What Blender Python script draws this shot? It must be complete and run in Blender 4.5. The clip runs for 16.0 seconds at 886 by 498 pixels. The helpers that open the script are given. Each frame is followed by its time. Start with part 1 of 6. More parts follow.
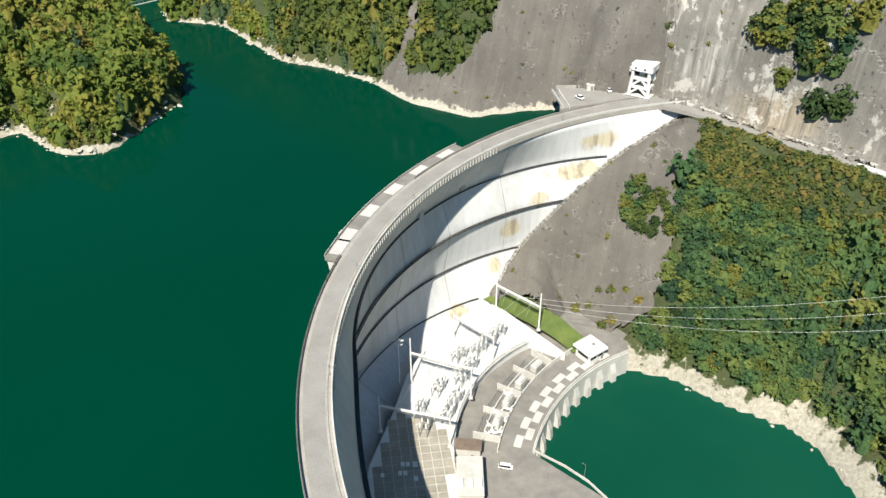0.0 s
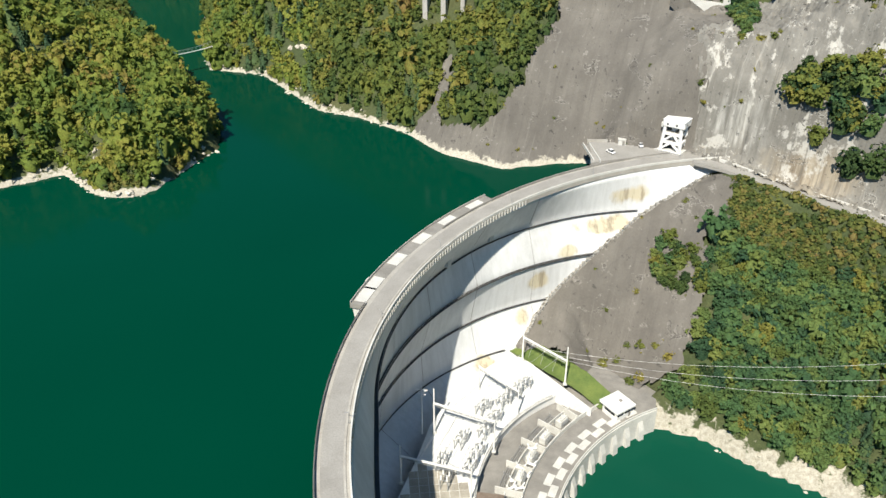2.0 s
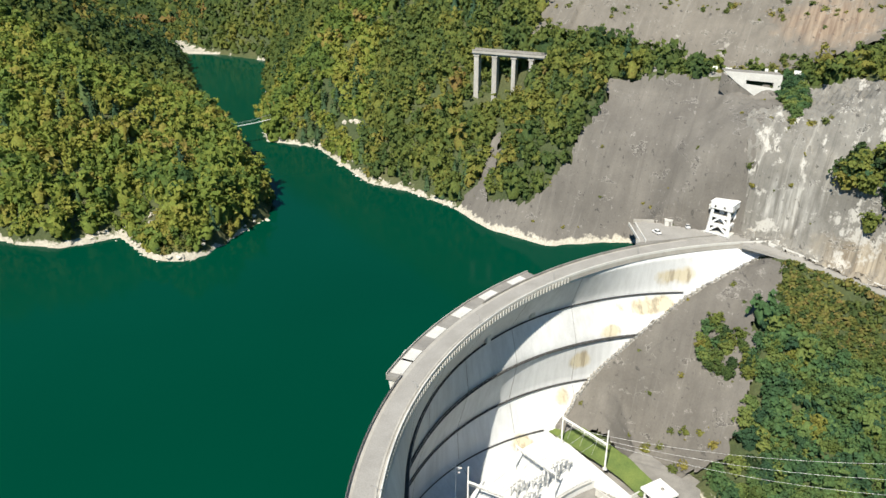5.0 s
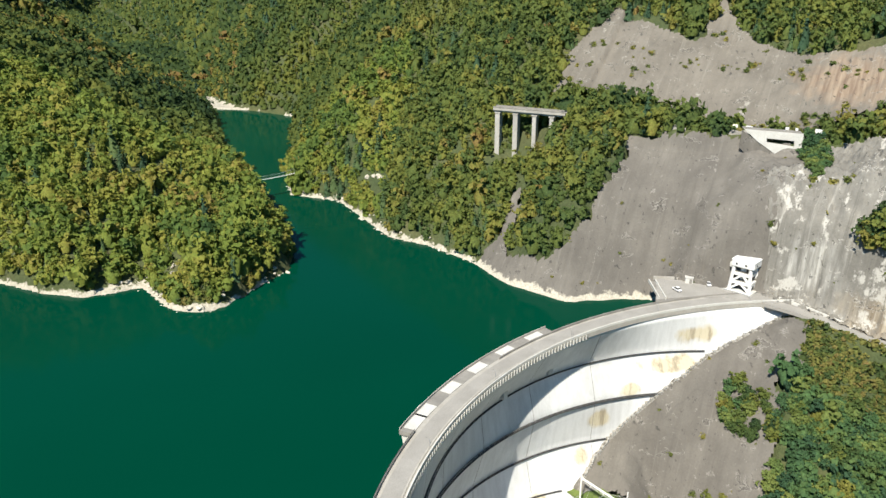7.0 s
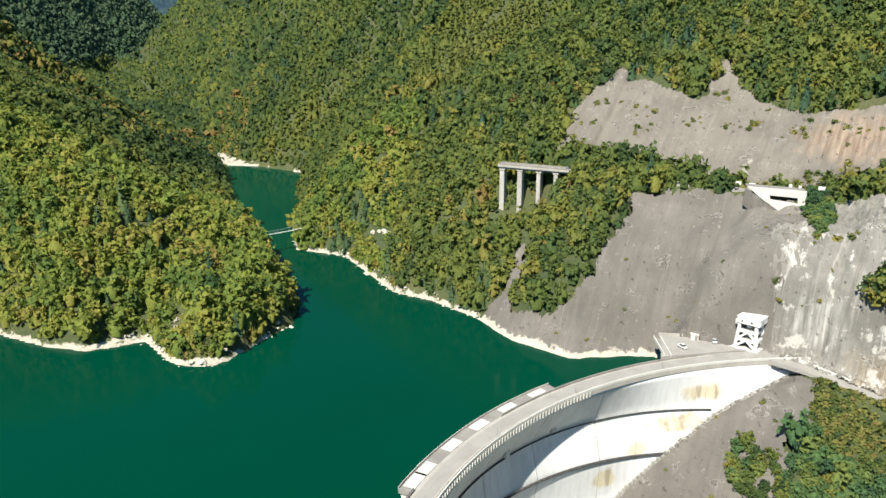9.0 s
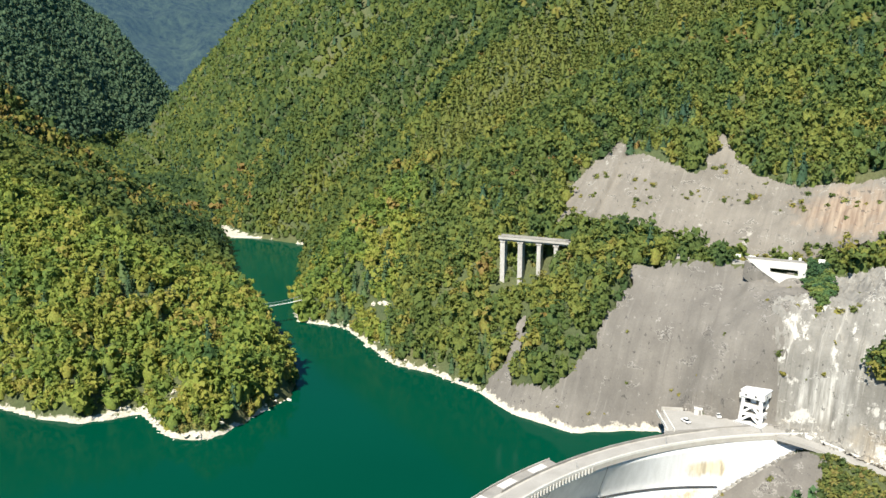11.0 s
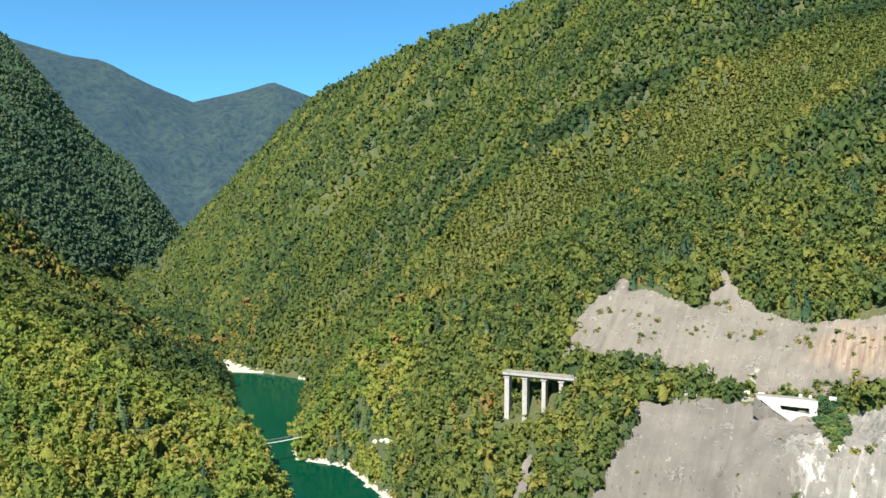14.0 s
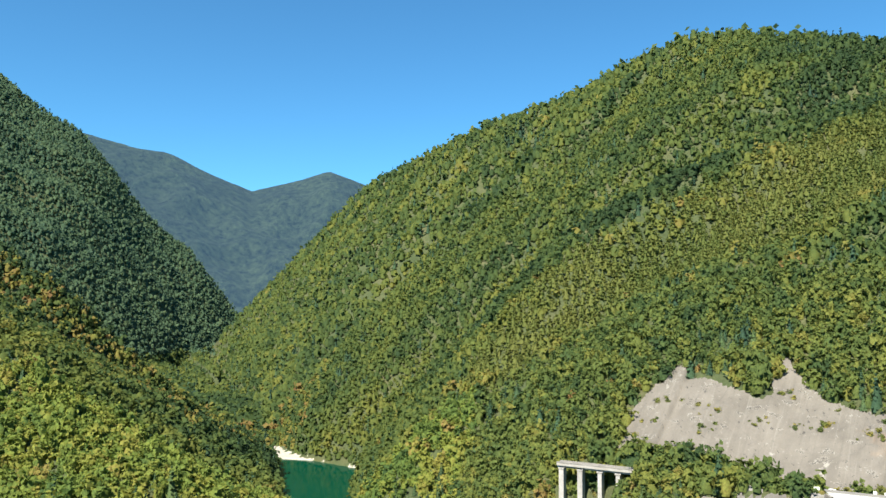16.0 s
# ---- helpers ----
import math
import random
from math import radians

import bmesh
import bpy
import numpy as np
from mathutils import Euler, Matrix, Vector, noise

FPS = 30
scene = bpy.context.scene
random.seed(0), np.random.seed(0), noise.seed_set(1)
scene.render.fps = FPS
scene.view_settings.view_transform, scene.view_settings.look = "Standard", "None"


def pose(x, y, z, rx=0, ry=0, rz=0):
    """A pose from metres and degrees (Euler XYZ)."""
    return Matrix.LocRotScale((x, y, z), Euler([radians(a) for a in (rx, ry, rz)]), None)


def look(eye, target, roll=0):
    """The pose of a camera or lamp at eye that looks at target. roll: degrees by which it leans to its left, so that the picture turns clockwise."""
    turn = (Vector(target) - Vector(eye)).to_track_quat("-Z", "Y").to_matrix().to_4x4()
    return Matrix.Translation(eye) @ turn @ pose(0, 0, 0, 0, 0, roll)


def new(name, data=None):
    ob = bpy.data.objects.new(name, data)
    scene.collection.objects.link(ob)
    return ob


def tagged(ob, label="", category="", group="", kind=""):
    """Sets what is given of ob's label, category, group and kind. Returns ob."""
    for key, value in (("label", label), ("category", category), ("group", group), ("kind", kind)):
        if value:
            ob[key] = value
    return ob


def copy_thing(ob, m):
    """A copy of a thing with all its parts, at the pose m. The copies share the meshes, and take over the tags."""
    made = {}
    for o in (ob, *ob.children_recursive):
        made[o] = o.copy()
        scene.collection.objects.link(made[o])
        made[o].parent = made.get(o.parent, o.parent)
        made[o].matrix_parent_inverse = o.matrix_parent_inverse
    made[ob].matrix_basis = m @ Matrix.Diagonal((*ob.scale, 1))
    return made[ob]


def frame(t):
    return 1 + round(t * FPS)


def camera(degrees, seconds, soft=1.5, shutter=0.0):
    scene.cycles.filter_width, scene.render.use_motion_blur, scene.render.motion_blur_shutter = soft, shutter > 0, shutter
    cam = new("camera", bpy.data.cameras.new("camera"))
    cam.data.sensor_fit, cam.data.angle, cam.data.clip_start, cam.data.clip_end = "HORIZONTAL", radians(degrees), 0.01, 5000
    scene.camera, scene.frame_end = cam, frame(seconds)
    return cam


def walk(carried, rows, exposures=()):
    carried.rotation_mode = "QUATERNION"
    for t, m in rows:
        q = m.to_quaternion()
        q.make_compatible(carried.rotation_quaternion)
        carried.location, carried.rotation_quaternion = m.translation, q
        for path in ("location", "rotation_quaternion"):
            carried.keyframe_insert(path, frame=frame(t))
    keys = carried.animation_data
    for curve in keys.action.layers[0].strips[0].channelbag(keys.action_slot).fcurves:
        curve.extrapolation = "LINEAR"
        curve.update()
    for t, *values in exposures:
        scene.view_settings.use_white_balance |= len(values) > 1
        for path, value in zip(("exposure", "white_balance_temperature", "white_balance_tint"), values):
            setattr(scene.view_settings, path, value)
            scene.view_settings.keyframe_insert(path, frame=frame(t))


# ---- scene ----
PATH = [
    (0, (0.00, 0.00, 150.00), (0.00, 83.04, 94.28), -0.24),
    (0.5, (0.65, -0.02, 150.15), (-0.47, 83.63, 95.36), -0.23),
    (1, (1.20, -0.02, 150.23), (-0.95, 84.54, 96.90), -0.24),
    (1.5, (1.75, 0.00, 150.30), (-1.47, 85.43, 98.42), -0.24),
    (2, (2.36, 0.09, 150.42), (-1.93, 86.32, 99.95), -0.22),
    (2.5, (2.99, 0.08, 150.52), (-2.41, 86.95, 101.30), -0.19),
    (3, (3.67, 0.14, 150.60), (-2.90, 87.65, 102.65), -0.22),
    (3.5, (4.24, 0.18, 150.58), (-3.45, 88.36, 104.05), -0.16),
    (4, (4.67, 0.09, 150.59), (-4.12, 88.90, 105.48), -0.11),
    (6.5, (7.56, 0.21, 150.16), (-6.09, 91.94, 112.76), -0.03),
    (7, (8.42, 0.36, 150.24), (-5.96, 92.63, 114.47), -0.07),
    (7.5, (9.07, 0.54, 150.23), (-5.83, 93.35, 116.11), -0.01),
    (8, (9.69, 0.65, 150.14), (-5.66, 94.00, 117.74), -0.01),
    (10.5, (12.39, 0.92, 149.30), (-4.11, 96.86, 126.41), 0.07),
    (11, (12.57, 1.03, 149.10), (-4.16, 97.54, 128.99), 0.08),
    (11.5, (12.69, 0.99, 149.20), (-4.21, 98.02, 131.92), 0.09),
    (12, (12.60, 1.05, 149.19), (-4.44, 98.53, 134.76), 0.12),
    (12.5, (12.40, 0.95, 149.06), (-4.72, 98.78, 137.48), 0.16),
    (13, (12.34, 0.95, 149.01), (-4.94, 99.06, 140.29), 0.19),
    (13.5, (12.58, 1.01, 148.90), (-4.86, 99.29, 142.93), 0.21),
    (14, (12.65, 0.98, 148.88), (-4.95, 99.37, 145.65), 0.26),
    (14.5, (12.59, 0.86, 148.85), (-5.21, 99.26, 148.31), 0.28),
    (15, (12.44, 0.78, 148.81), (-6.85, 98.88, 151.04), 0.31),
    (15.5, (12.72, 0.94, 148.79), (-8.51, 98.54, 153.74), 0.30),
    (16, (13.01, 0.95, 148.77), (-11.02, 97.72, 156.35), 0.35),
]
cam = camera(58.5, 16.0, soft=1.5)
walk(cam, [(t, look(eye, target, roll)) for t, eye, target, roll in PATH],
     exposures=((0, 0.72), (4, 0.75), (8, 0.88), (10.5, 1.14), (13, 1.25), (16, 1.25)))

# ---- light ----
SUN_AZ, SUN_EL = radians(254), radians(50)          # angle from +x, height
to_sun = Vector((math.cos(SUN_AZ) * math.cos(SUN_EL), math.sin(SUN_AZ) * math.cos(SUN_EL), math.sin(SUN_EL)))
world = bpy.data.worlds.new("sky")
scene.world = world
world.use_nodes = True
wn = world.node_tree
sky = wn.nodes.new("ShaderNodeTexSky")
sky.sky_type, sky.sun_disc = "NISHITA", False
sky.sun_elevation, sky.sun_rotation = SUN_EL, radians(90) - SUN_AZ
sky.altitude, sky.air_density, sky.dust_density, sky.ozone_density = 1500, 1.0, 0.1, 5.0
tint = wn.nodes.new("ShaderNodeMix")
tint.data_type, tint.blend_type = "RGBA", "MULTIPLY"
tint.inputs[0].default_value, tint.inputs[7].default_value = 1.0, (0.53, 1.03, 1.11, 1)
wn.links.new(sky.outputs[0], tint.inputs[6])
wn.links.new(tint.outputs[2], wn.nodes["Background"].inputs[0])
wn.nodes["Background"].inputs[1].default_value = 0.074
sun = new("sun", bpy.data.lights.new("sun", "SUN"))
sun.data.energy, sun.data.angle, sun.data.color = 4.9, radians(0.53), (1.0, 0.94, 0.81)
sun.matrix_world = look(to_sun * 500, (0, 0, 0))

# ---- materials ----
def mat(name, rough=0.9, metal=0.0):
    m = bpy.data.materials.new(name)
    m.use_nodes = True
    t = m.node_tree
    b = t.nodes["Principled BSDF"]
    b.inputs["Roughness"].default_value, b.inputs["Metallic"].default_value = rough, metal
    b.inputs["Specular IOR Level"].default_value = 0.3
    return m, t, b


def link(t, a, b):
    t.links.new(a, b)


def tex(t, scale, detail=4.0, rough=0.55, stretch=(1, 1, 1), coord="Position", kind="ShaderNodeTexNoise", turn=0.0):
    """Noise in metres: world position, turned about z and stretched, at a scale in features a metre."""
    g = t.nodes.new("ShaderNodeNewGeometry") if coord == "Position" else t.nodes.new("ShaderNodeTexCoord")
    mp = t.nodes.new("ShaderNodeMapping")
    mp.vector_type = "TEXTURE"
    mp.inputs["Scale"].default_value = [1 / v for v in stretch]
    mp.inputs["Rotation"].default_value = (0, 0, radians(turn))
    link(t, g.outputs[coord], mp.inputs[0])
    n = t.nodes.new(kind)
    n.inputs["Scale"].default_value = scale
    if kind == "ShaderNodeTexNoise":
        n.inputs["Detail"].default_value, n.inputs["Roughness"].default_value = detail, rough
    link(t, mp.outputs[0], n.inputs["Vector"])
    return n


def ramp(t, fac, stops):
    r = t.nodes.new("ShaderNodeValToRGB")
    e = r.color_ramp.elements
    while len(e) < len(stops):
        e.new(0.5)
    for k, (p, c) in zip(e, stops):
        k.position = p
        k.color = (*c, 1) if len(c) == 3 else c
    link(t, fac, r.inputs[0])
    return r.outputs[0]


def mix(t, fac, a, b, how="MIX"):
    m = t.nodes.new("ShaderNodeMix")
    m.data_type, m.blend_type = "RGBA", how
    for s, v in ((m.inputs[0], fac), (m.inputs[6], a), (m.inputs[7], b)):
        if hasattr(v, "is_linked"):
            link(t, v, s)
        elif isinstance(v, (int, float)):
            s.default_value = v
        else:
            s.default_value = (*v, 1)
    return m.outputs[2]


def bump(t, b, height, strength, dist):
    n = t.nodes.new("ShaderNodeBump")
    n.inputs["Strength"].default_value, n.inputs["Distance"].default_value = strength, dist
    link(t, height, n.inputs["Height"])
    link(t, n.outputs[0], b.inputs["Normal"])


def grey(v, warm=0.0):
    return (v * (1 + warm), v, v * (1 - warm))


def mottled(name, lo, hi, scale=0.25, fine=3.0, rough=0.9, relief=0.3, dist=0.05, metal=0.0, stretch=(1, 1, 1)):
    """Two scales of mottling between two colours, with fine relief."""
    m, t, b = mat(name, rough, metal)
    big, small = tex(t, scale, 5, 0.6, stretch), tex(t, fine, 4, 0.65, stretch)
    c1 = ramp(t, big.outputs[0], [(0.3, lo), (0.7, hi)])
    c2 = ramp(t, small.outputs[0], [(0.3, grey(0.72)), (0.7, grey(1.0))])
    link(t, mix(t, 1.0, c1, c2, "MULTIPLY"), b.inputs["Base Color"])
    bump(t, b, small.outputs[0], relief, dist)
    return m


M_FACE, t_, b_ = mat("dam_concrete", 0.85)
big_, run_, fine_ = tex(t_, 0.05, 5, 0.6, (1, 1, 0.5)), tex(t_, 0.45, 4, 0.6, (1, 1, 0.06)), tex(t_, 1.5, 4, 0.65)
c_ = ramp(t_, big_.outputs[0], [(0.3, (0.52, 0.525, 0.525)), (0.7, (0.67, 0.68, 0.685))])
c_ = mix(t_, 0.5, c_, ramp(t_, run_.outputs[0], [(0.35, grey(0.78)), (0.6, grey(1.0))]), "MULTIPLY")
c_ = mix(t_, 0.4, c_, ramp(t_, fine_.outputs[0], [(0.3, grey(0.8)), (0.7, grey(1.0))]), "MULTIPLY")


def blot(t, x, y, z, rx, rz):
    """A soft blot round a place, torn by noise: 1 in its middle."""
    g, m, l = t.nodes.new("ShaderNodeNewGeometry"), t.nodes.new("ShaderNodeMapping"), t.nodes.new("ShaderNodeVectorMath")
    m.vector_type = "POINT"
    m.inputs["Scale"].default_value = (1 / rx, 1 / rx, 1 / rz)
    m.inputs["Location"].default_value = (-x / rx, -y / rx, -z / rz)
    l.operation = "LENGTH"
    link(t, g.outputs["Position"], m.inputs[0])
    link(t, m.outputs[0], l.inputs[0])
    n = tex(t, 0.16, 4, 0.6, (1, 1, 0.5))
    a = t.nodes.new("ShaderNodeMath")
    a.operation = "MULTIPLY_ADD"
    a.inputs[1].default_value = 1.3
    link(t, n.outputs[0], a.inputs[0])
    link(t, l.outputs["Value"], a.inputs[2])
    s = t.nodes.new("ShaderNodeMath")
    s.operation = "MULTIPLY"
    s.inputs[1].default_value = 0.6
    link(t, a.outputs[0], s.inputs[0])
    return s.outputs[0]


for bx_, by_, bz_, rx_, rz_ in ((67, 307, 0, 13, 5.5), (57, 301, -12, 19, 5), (41, 292, -20, 10, 5), (29, 285, -31, 7, 6), (22, 279, -46, 6, 8), (6, 266, -60, 9, 5)):
    f2_ = ramp(t_, blot(t_, bx_, by_, bz_, rx_, rz_), [(0.66, grey(0.85)), (0.85, grey(0.0))])
    c_ = mix(t_, f2_, c_, ramp(t_, run_.outputs[0], [(0.36, (0.25, 0.20, 0.12)), (0.5, (0.47, 0.41, 0.28))]))
link(t_, c_, b_.inputs["Base Color"])
bump(t_, b_, fine_.outputs[0], 0.2, 0.1)
M_CREST = mottled("crest_paving", (0.285, 0.272, 0.25), (0.36, 0.345, 0.32), 0.15, 2.5, 0.9)
M_EDGE = mottled("weathered_concrete", (0.34, 0.32, 0.285), (0.45, 0.43, 0.39), 0.2, 2.5, 0.9)
M_CONC = mottled("pale_concrete", (0.52, 0.51, 0.48), (0.66, 0.65, 0.61), 0.2, 3.0, 0.85)
M_PALE = mottled("stained_white_concrete", (0.36, 0.345, 0.315), (0.50, 0.485, 0.45), 0.25, 2.0, 0.9, stretch=(1, 1, 0.3))
M_GREYC = mottled("grey_concrete", (0.20, 0.19, 0.175), (0.30, 0.285, 0.26), 0.2, 3.0, 0.9)
M_WHITE = mottled("white_paint", (0.74, 0.74, 0.72), (0.84, 0.84, 0.83), 0.4, 4.0, 0.6, 0.1)
M_STEEL = mottled("galvanised_steel", (0.42, 0.43, 0.43), (0.6, 0.6, 0.6), 1.0, 6.0, 0.45, 0.1, 0.01, 0.6)
M_DARK = mottled("near_black", (0.02, 0.02, 0.022), (0.05, 0.05, 0.05), 0.6, 4.0, 0.8)
M_RUST = mottled("rusty_roof", (0.16, 0.12, 0.095), (0.24, 0.19, 0.15), 0.5, 4.0, 0.8)
M_CAR = mottled("car_paint", (0.78, 0.78, 0.78), (0.84, 0.84, 0.84), 0.5, 5.0, 0.3, 0.05)
M_GLASS = mottled("dark_glass", (0.02, 0.025, 0.03), (0.03, 0.035, 0.04), 0.6, 4.0, 0.12, 0.02)
M_BARK = mottled("bark", (0.09, 0.07, 0.05), (0.16, 0.13, 0.1), 0.8, 5.0, 0.95, stretch=(1, 1, 0.3))
M_GRASS = mottled("grass", (0.08, 0.125, 0.035), (0.15, 0.19, 0.05), 0.15, 2.0, 0.95, 0.6, 0.2)
M_GRATE = mottled("dark_steel_grating", (0.035, 0.035, 0.036), (0.07, 0.068, 0.065), 0.5, 4.0, 0.8)
M_YARD = mottled("white_gravel", (0.68, 0.68, 0.66), (0.80, 0.80, 0.78), 0.3, 3.0, 0.95, 0.4)
M_APRON = mottled("tan_paving", (0.29, 0.265, 0.22), (0.43, 0.40, 0.34), 0.12, 1.5, 0.95)
M_ROCK = mottled("pale_shore_rock", (0.42, 0.38, 0.31), (0.66, 0.62, 0.53), 0.3, 1.2, 0.95, 0.6, 0.3)


def slope_material(name, lo, hi, pale, pale_at, crack=0.5, shore=True, turn=-22.0, wash=0.22, stain=(), fine_=0.5):
    """Sprayed concrete or bare rock on a slope: mottling, streaks running down, pale spalls, cracks, and the pale band above the water."""
    m, t, b = mat(name, 0.95)
    down = (1, 0.1, 0.1)
    big, run, fine = tex(t, 0.045, 6, 0.6), tex(t, 0.3, 5, 0.62, down, turn=turn), tex(t, 1.2, 5, 0.7)
    c = ramp(t, big.outputs[0], [(0.32, lo), (0.68, hi)])
    c = mix(t, 0.4, c, ramp(t, run.outputs[0], [(0.32, grey(0.78)), (0.64, grey(1.1))]), "MULTIPLY")
    c = mix(t, fine_, c, ramp(t, fine.outputs[0], [(0.28, grey(0.72)), (0.7, grey(1.06))]), "MULTIPLY")
    # stained stretches: place, reach and the two colours of the runs
    wet = tex(t, 0.5, 5, 0.65, (1, 0.07, 0.07), turn=turn)
    for at, ca, cb in stain:
        f = ramp(t, blot(t, *at), [(0.62, grey(0.8)), (0.95, grey(0.0))])
        c = mix(t, f, c, ramp(t, wet.outputs[0], [(0.36, ca), (0.62, cb)]))
    spall = tex(t, 0.13, 8, 0.7, (1, 0.7, 0.7), turn=turn)
    c = mix(t, ramp(t, spall.outputs[0], [(pale_at, grey(0.0)), (pale_at + 0.05, grey(0.8))]), c, pale)
    # broken ledges: short dark gashes with pale lips
    gash = tex(t, 0.1, 6, 0.62, (0.8, 1.0, 1.6), turn=turn)
    c = mix(t, ramp(t, gash.outputs[0], [(0.365, grey(0.0)), (0.372, grey(0.55)), (0.38, grey(0.55)), (0.392, grey(0.0))]), c, pale)
    c = mix(t, ramp(t, gash.outputs[0], [(0.35, grey(0.0)), (0.356, grey(0.8)), (0.365, grey(0.8)), (0.37, grey(0.0))]), c, grey(0.04, 0.08))
    chip = tex(t, 0.32, 5, 0.7, (1.4, 0.6, 0.9), turn=turn + 35)
    c = mix(t, ramp(t, chip.outputs[0], [(0.355, grey(0.75)), (0.375, grey(0.0))]), c, grey(0.045, 0.06))
    c = mix(t, ramp(t, chip.outputs[0], [(0.64, grey(0.0)), (0.665, grey(0.5))]), c, pale)
    # runs of dark and pale wash
    line = tex(t, 0.55, 5, 0.6, (1, 0.03, 0.03), turn=turn)
    c = mix(t, ramp(t, line.outputs[0], [(0.33, grey(wash)), (0.43, grey(0.0))]), c, [v * 0.72 for v in lo])
    c = mix(t, ramp(t, line.outputs[0], [(0.6, grey(0.0)), (0.72, grey(wash))]), c, pale)
    v = tex(t, 0.06, kind="ShaderNodeTexVoronoi", stretch=(1, 0.5, 0.5), turn=turn)
    v.feature = "DISTANCE_TO_EDGE"
    c = mix(t, ramp(t, v.outputs["Distance"], [(0.0, grey(crack * 0.6)), (0.006, grey(0.0))]), c, grey(0.06))
    if shore:
        c = mix(t, shore_band(t), c, ramp(t, fine.outputs[0], [(0.3, (0.26, 0.235, 0.185)), (0.65, (0.50, 0.47, 0.40))]))
    link(t, c, b.inputs["Base Color"])
    bump(t, b, mix(t, 0.4, fine.outputs[0], chip.outputs[0]), 0.5, 0.4)
    return m


def shore_band(t):
    """1 on the bleached strip just above the water, as the mesh marks it, with a ragged edge."""
    at = t.nodes.new("ShaderNodeAttribute")
    at.attribute_name = "shore"
    n = tex(t, 0.22, 5, 0.65)
    a = t.nodes.new("ShaderNodeMath")
    a.operation = "MULTIPLY_ADD"
    a.inputs[1].default_value = 0.7
    link(t, n.outputs[0], a.inputs[0])
    link(t, at.outputs["Fac"], a.inputs[2])
    return ramp(t, a.outputs[0], [(0.80, grey(0.0)), (0.86, grey(1.0))])


M_SLAB = slope_material("sprayed_concrete", (0.112, 0.103, 0.092), (0.161, 0.149, 0.132), (0.27, 0.255, 0.235), 0.66, 0.35)
M_CLIFF = slope_material("pale_cliff", (0.144, 0.137, 0.123), (0.23, 0.22, 0.198), (0.45, 0.435, 0.4), 0.56, 0.3, turn=-34.0, wash=0.45, fine_=0.7,
                         stain=[((113, 326, 26, 17, 15), (0.15, 0.145, 0.13), (0.46, 0.45, 0.42)), ((140, 304, 12, 24, 12), (0.17, 0.135, 0.095), (0.36, 0.31, 0.235))])
M_SCAR = slope_material("stained_concrete", (0.132, 0.119, 0.101), (0.186, 0.168, 0.143), (0.30, 0.285, 0.25), 0.64, 0.35,
                        stain=[((140, 402, 92, 34, 16), (0.15, 0.10, 0.07), (0.30, 0.23, 0.165)), ((80, 425, 100, 30, 8), (0.13, 0.12, 0.105), (0.21, 0.19, 0.15))])
M_GROUND, t_, b_ = mat("forest_floor", 0.95)
big_, leaf_, spot_ = tex(t_, 0.02, 5, 0.6), tex(t_, 0.7, 6, 0.75), tex(t_, 0.06, 6, 0.65)
c_ = ramp(t_, big_.outputs[0], [(0.3, (0.045, 0.066, 0.027)), (0.5, (0.068, 0.084, 0.034)), (0.7, (0.105, 0.102, 0.047))])
c_ = mix(t_, 1.0, c_, ramp(t_, leaf_.outputs[0], [(0.3, grey(0.6)), (0.7, grey(1.2))]), "MULTIPLY")
c_ = mix(t_, ramp(t_, spot_.outputs[0], [(0.66, grey(0.0)), (0.74, grey(0.8))]), c_, (0.19, 0.155, 0.1))
c_ = mix(t_, shore_band(t_), c_, ramp(t_, leaf_.outputs[0], [(0.3, (0.26, 0.235, 0.185)), (0.65, (0.50, 0.47, 0.40))]))
link(t_, c_, b_.inputs["Base Color"])
bump(t_, b_, leaf_.outputs[0], 0.7, 0.9)
M_FAR, t_, b_ = mat("hazed_far_forest", 1.0)
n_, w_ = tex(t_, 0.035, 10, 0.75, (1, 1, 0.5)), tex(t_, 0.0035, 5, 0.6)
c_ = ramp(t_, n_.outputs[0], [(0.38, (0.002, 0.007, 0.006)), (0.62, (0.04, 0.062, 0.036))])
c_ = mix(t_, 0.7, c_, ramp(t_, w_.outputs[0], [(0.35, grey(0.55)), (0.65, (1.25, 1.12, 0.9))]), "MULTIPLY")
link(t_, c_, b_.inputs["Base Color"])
# a faint blue glow stands in for the haze of distance
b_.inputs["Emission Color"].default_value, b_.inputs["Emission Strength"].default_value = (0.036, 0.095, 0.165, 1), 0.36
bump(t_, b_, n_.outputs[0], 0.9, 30)


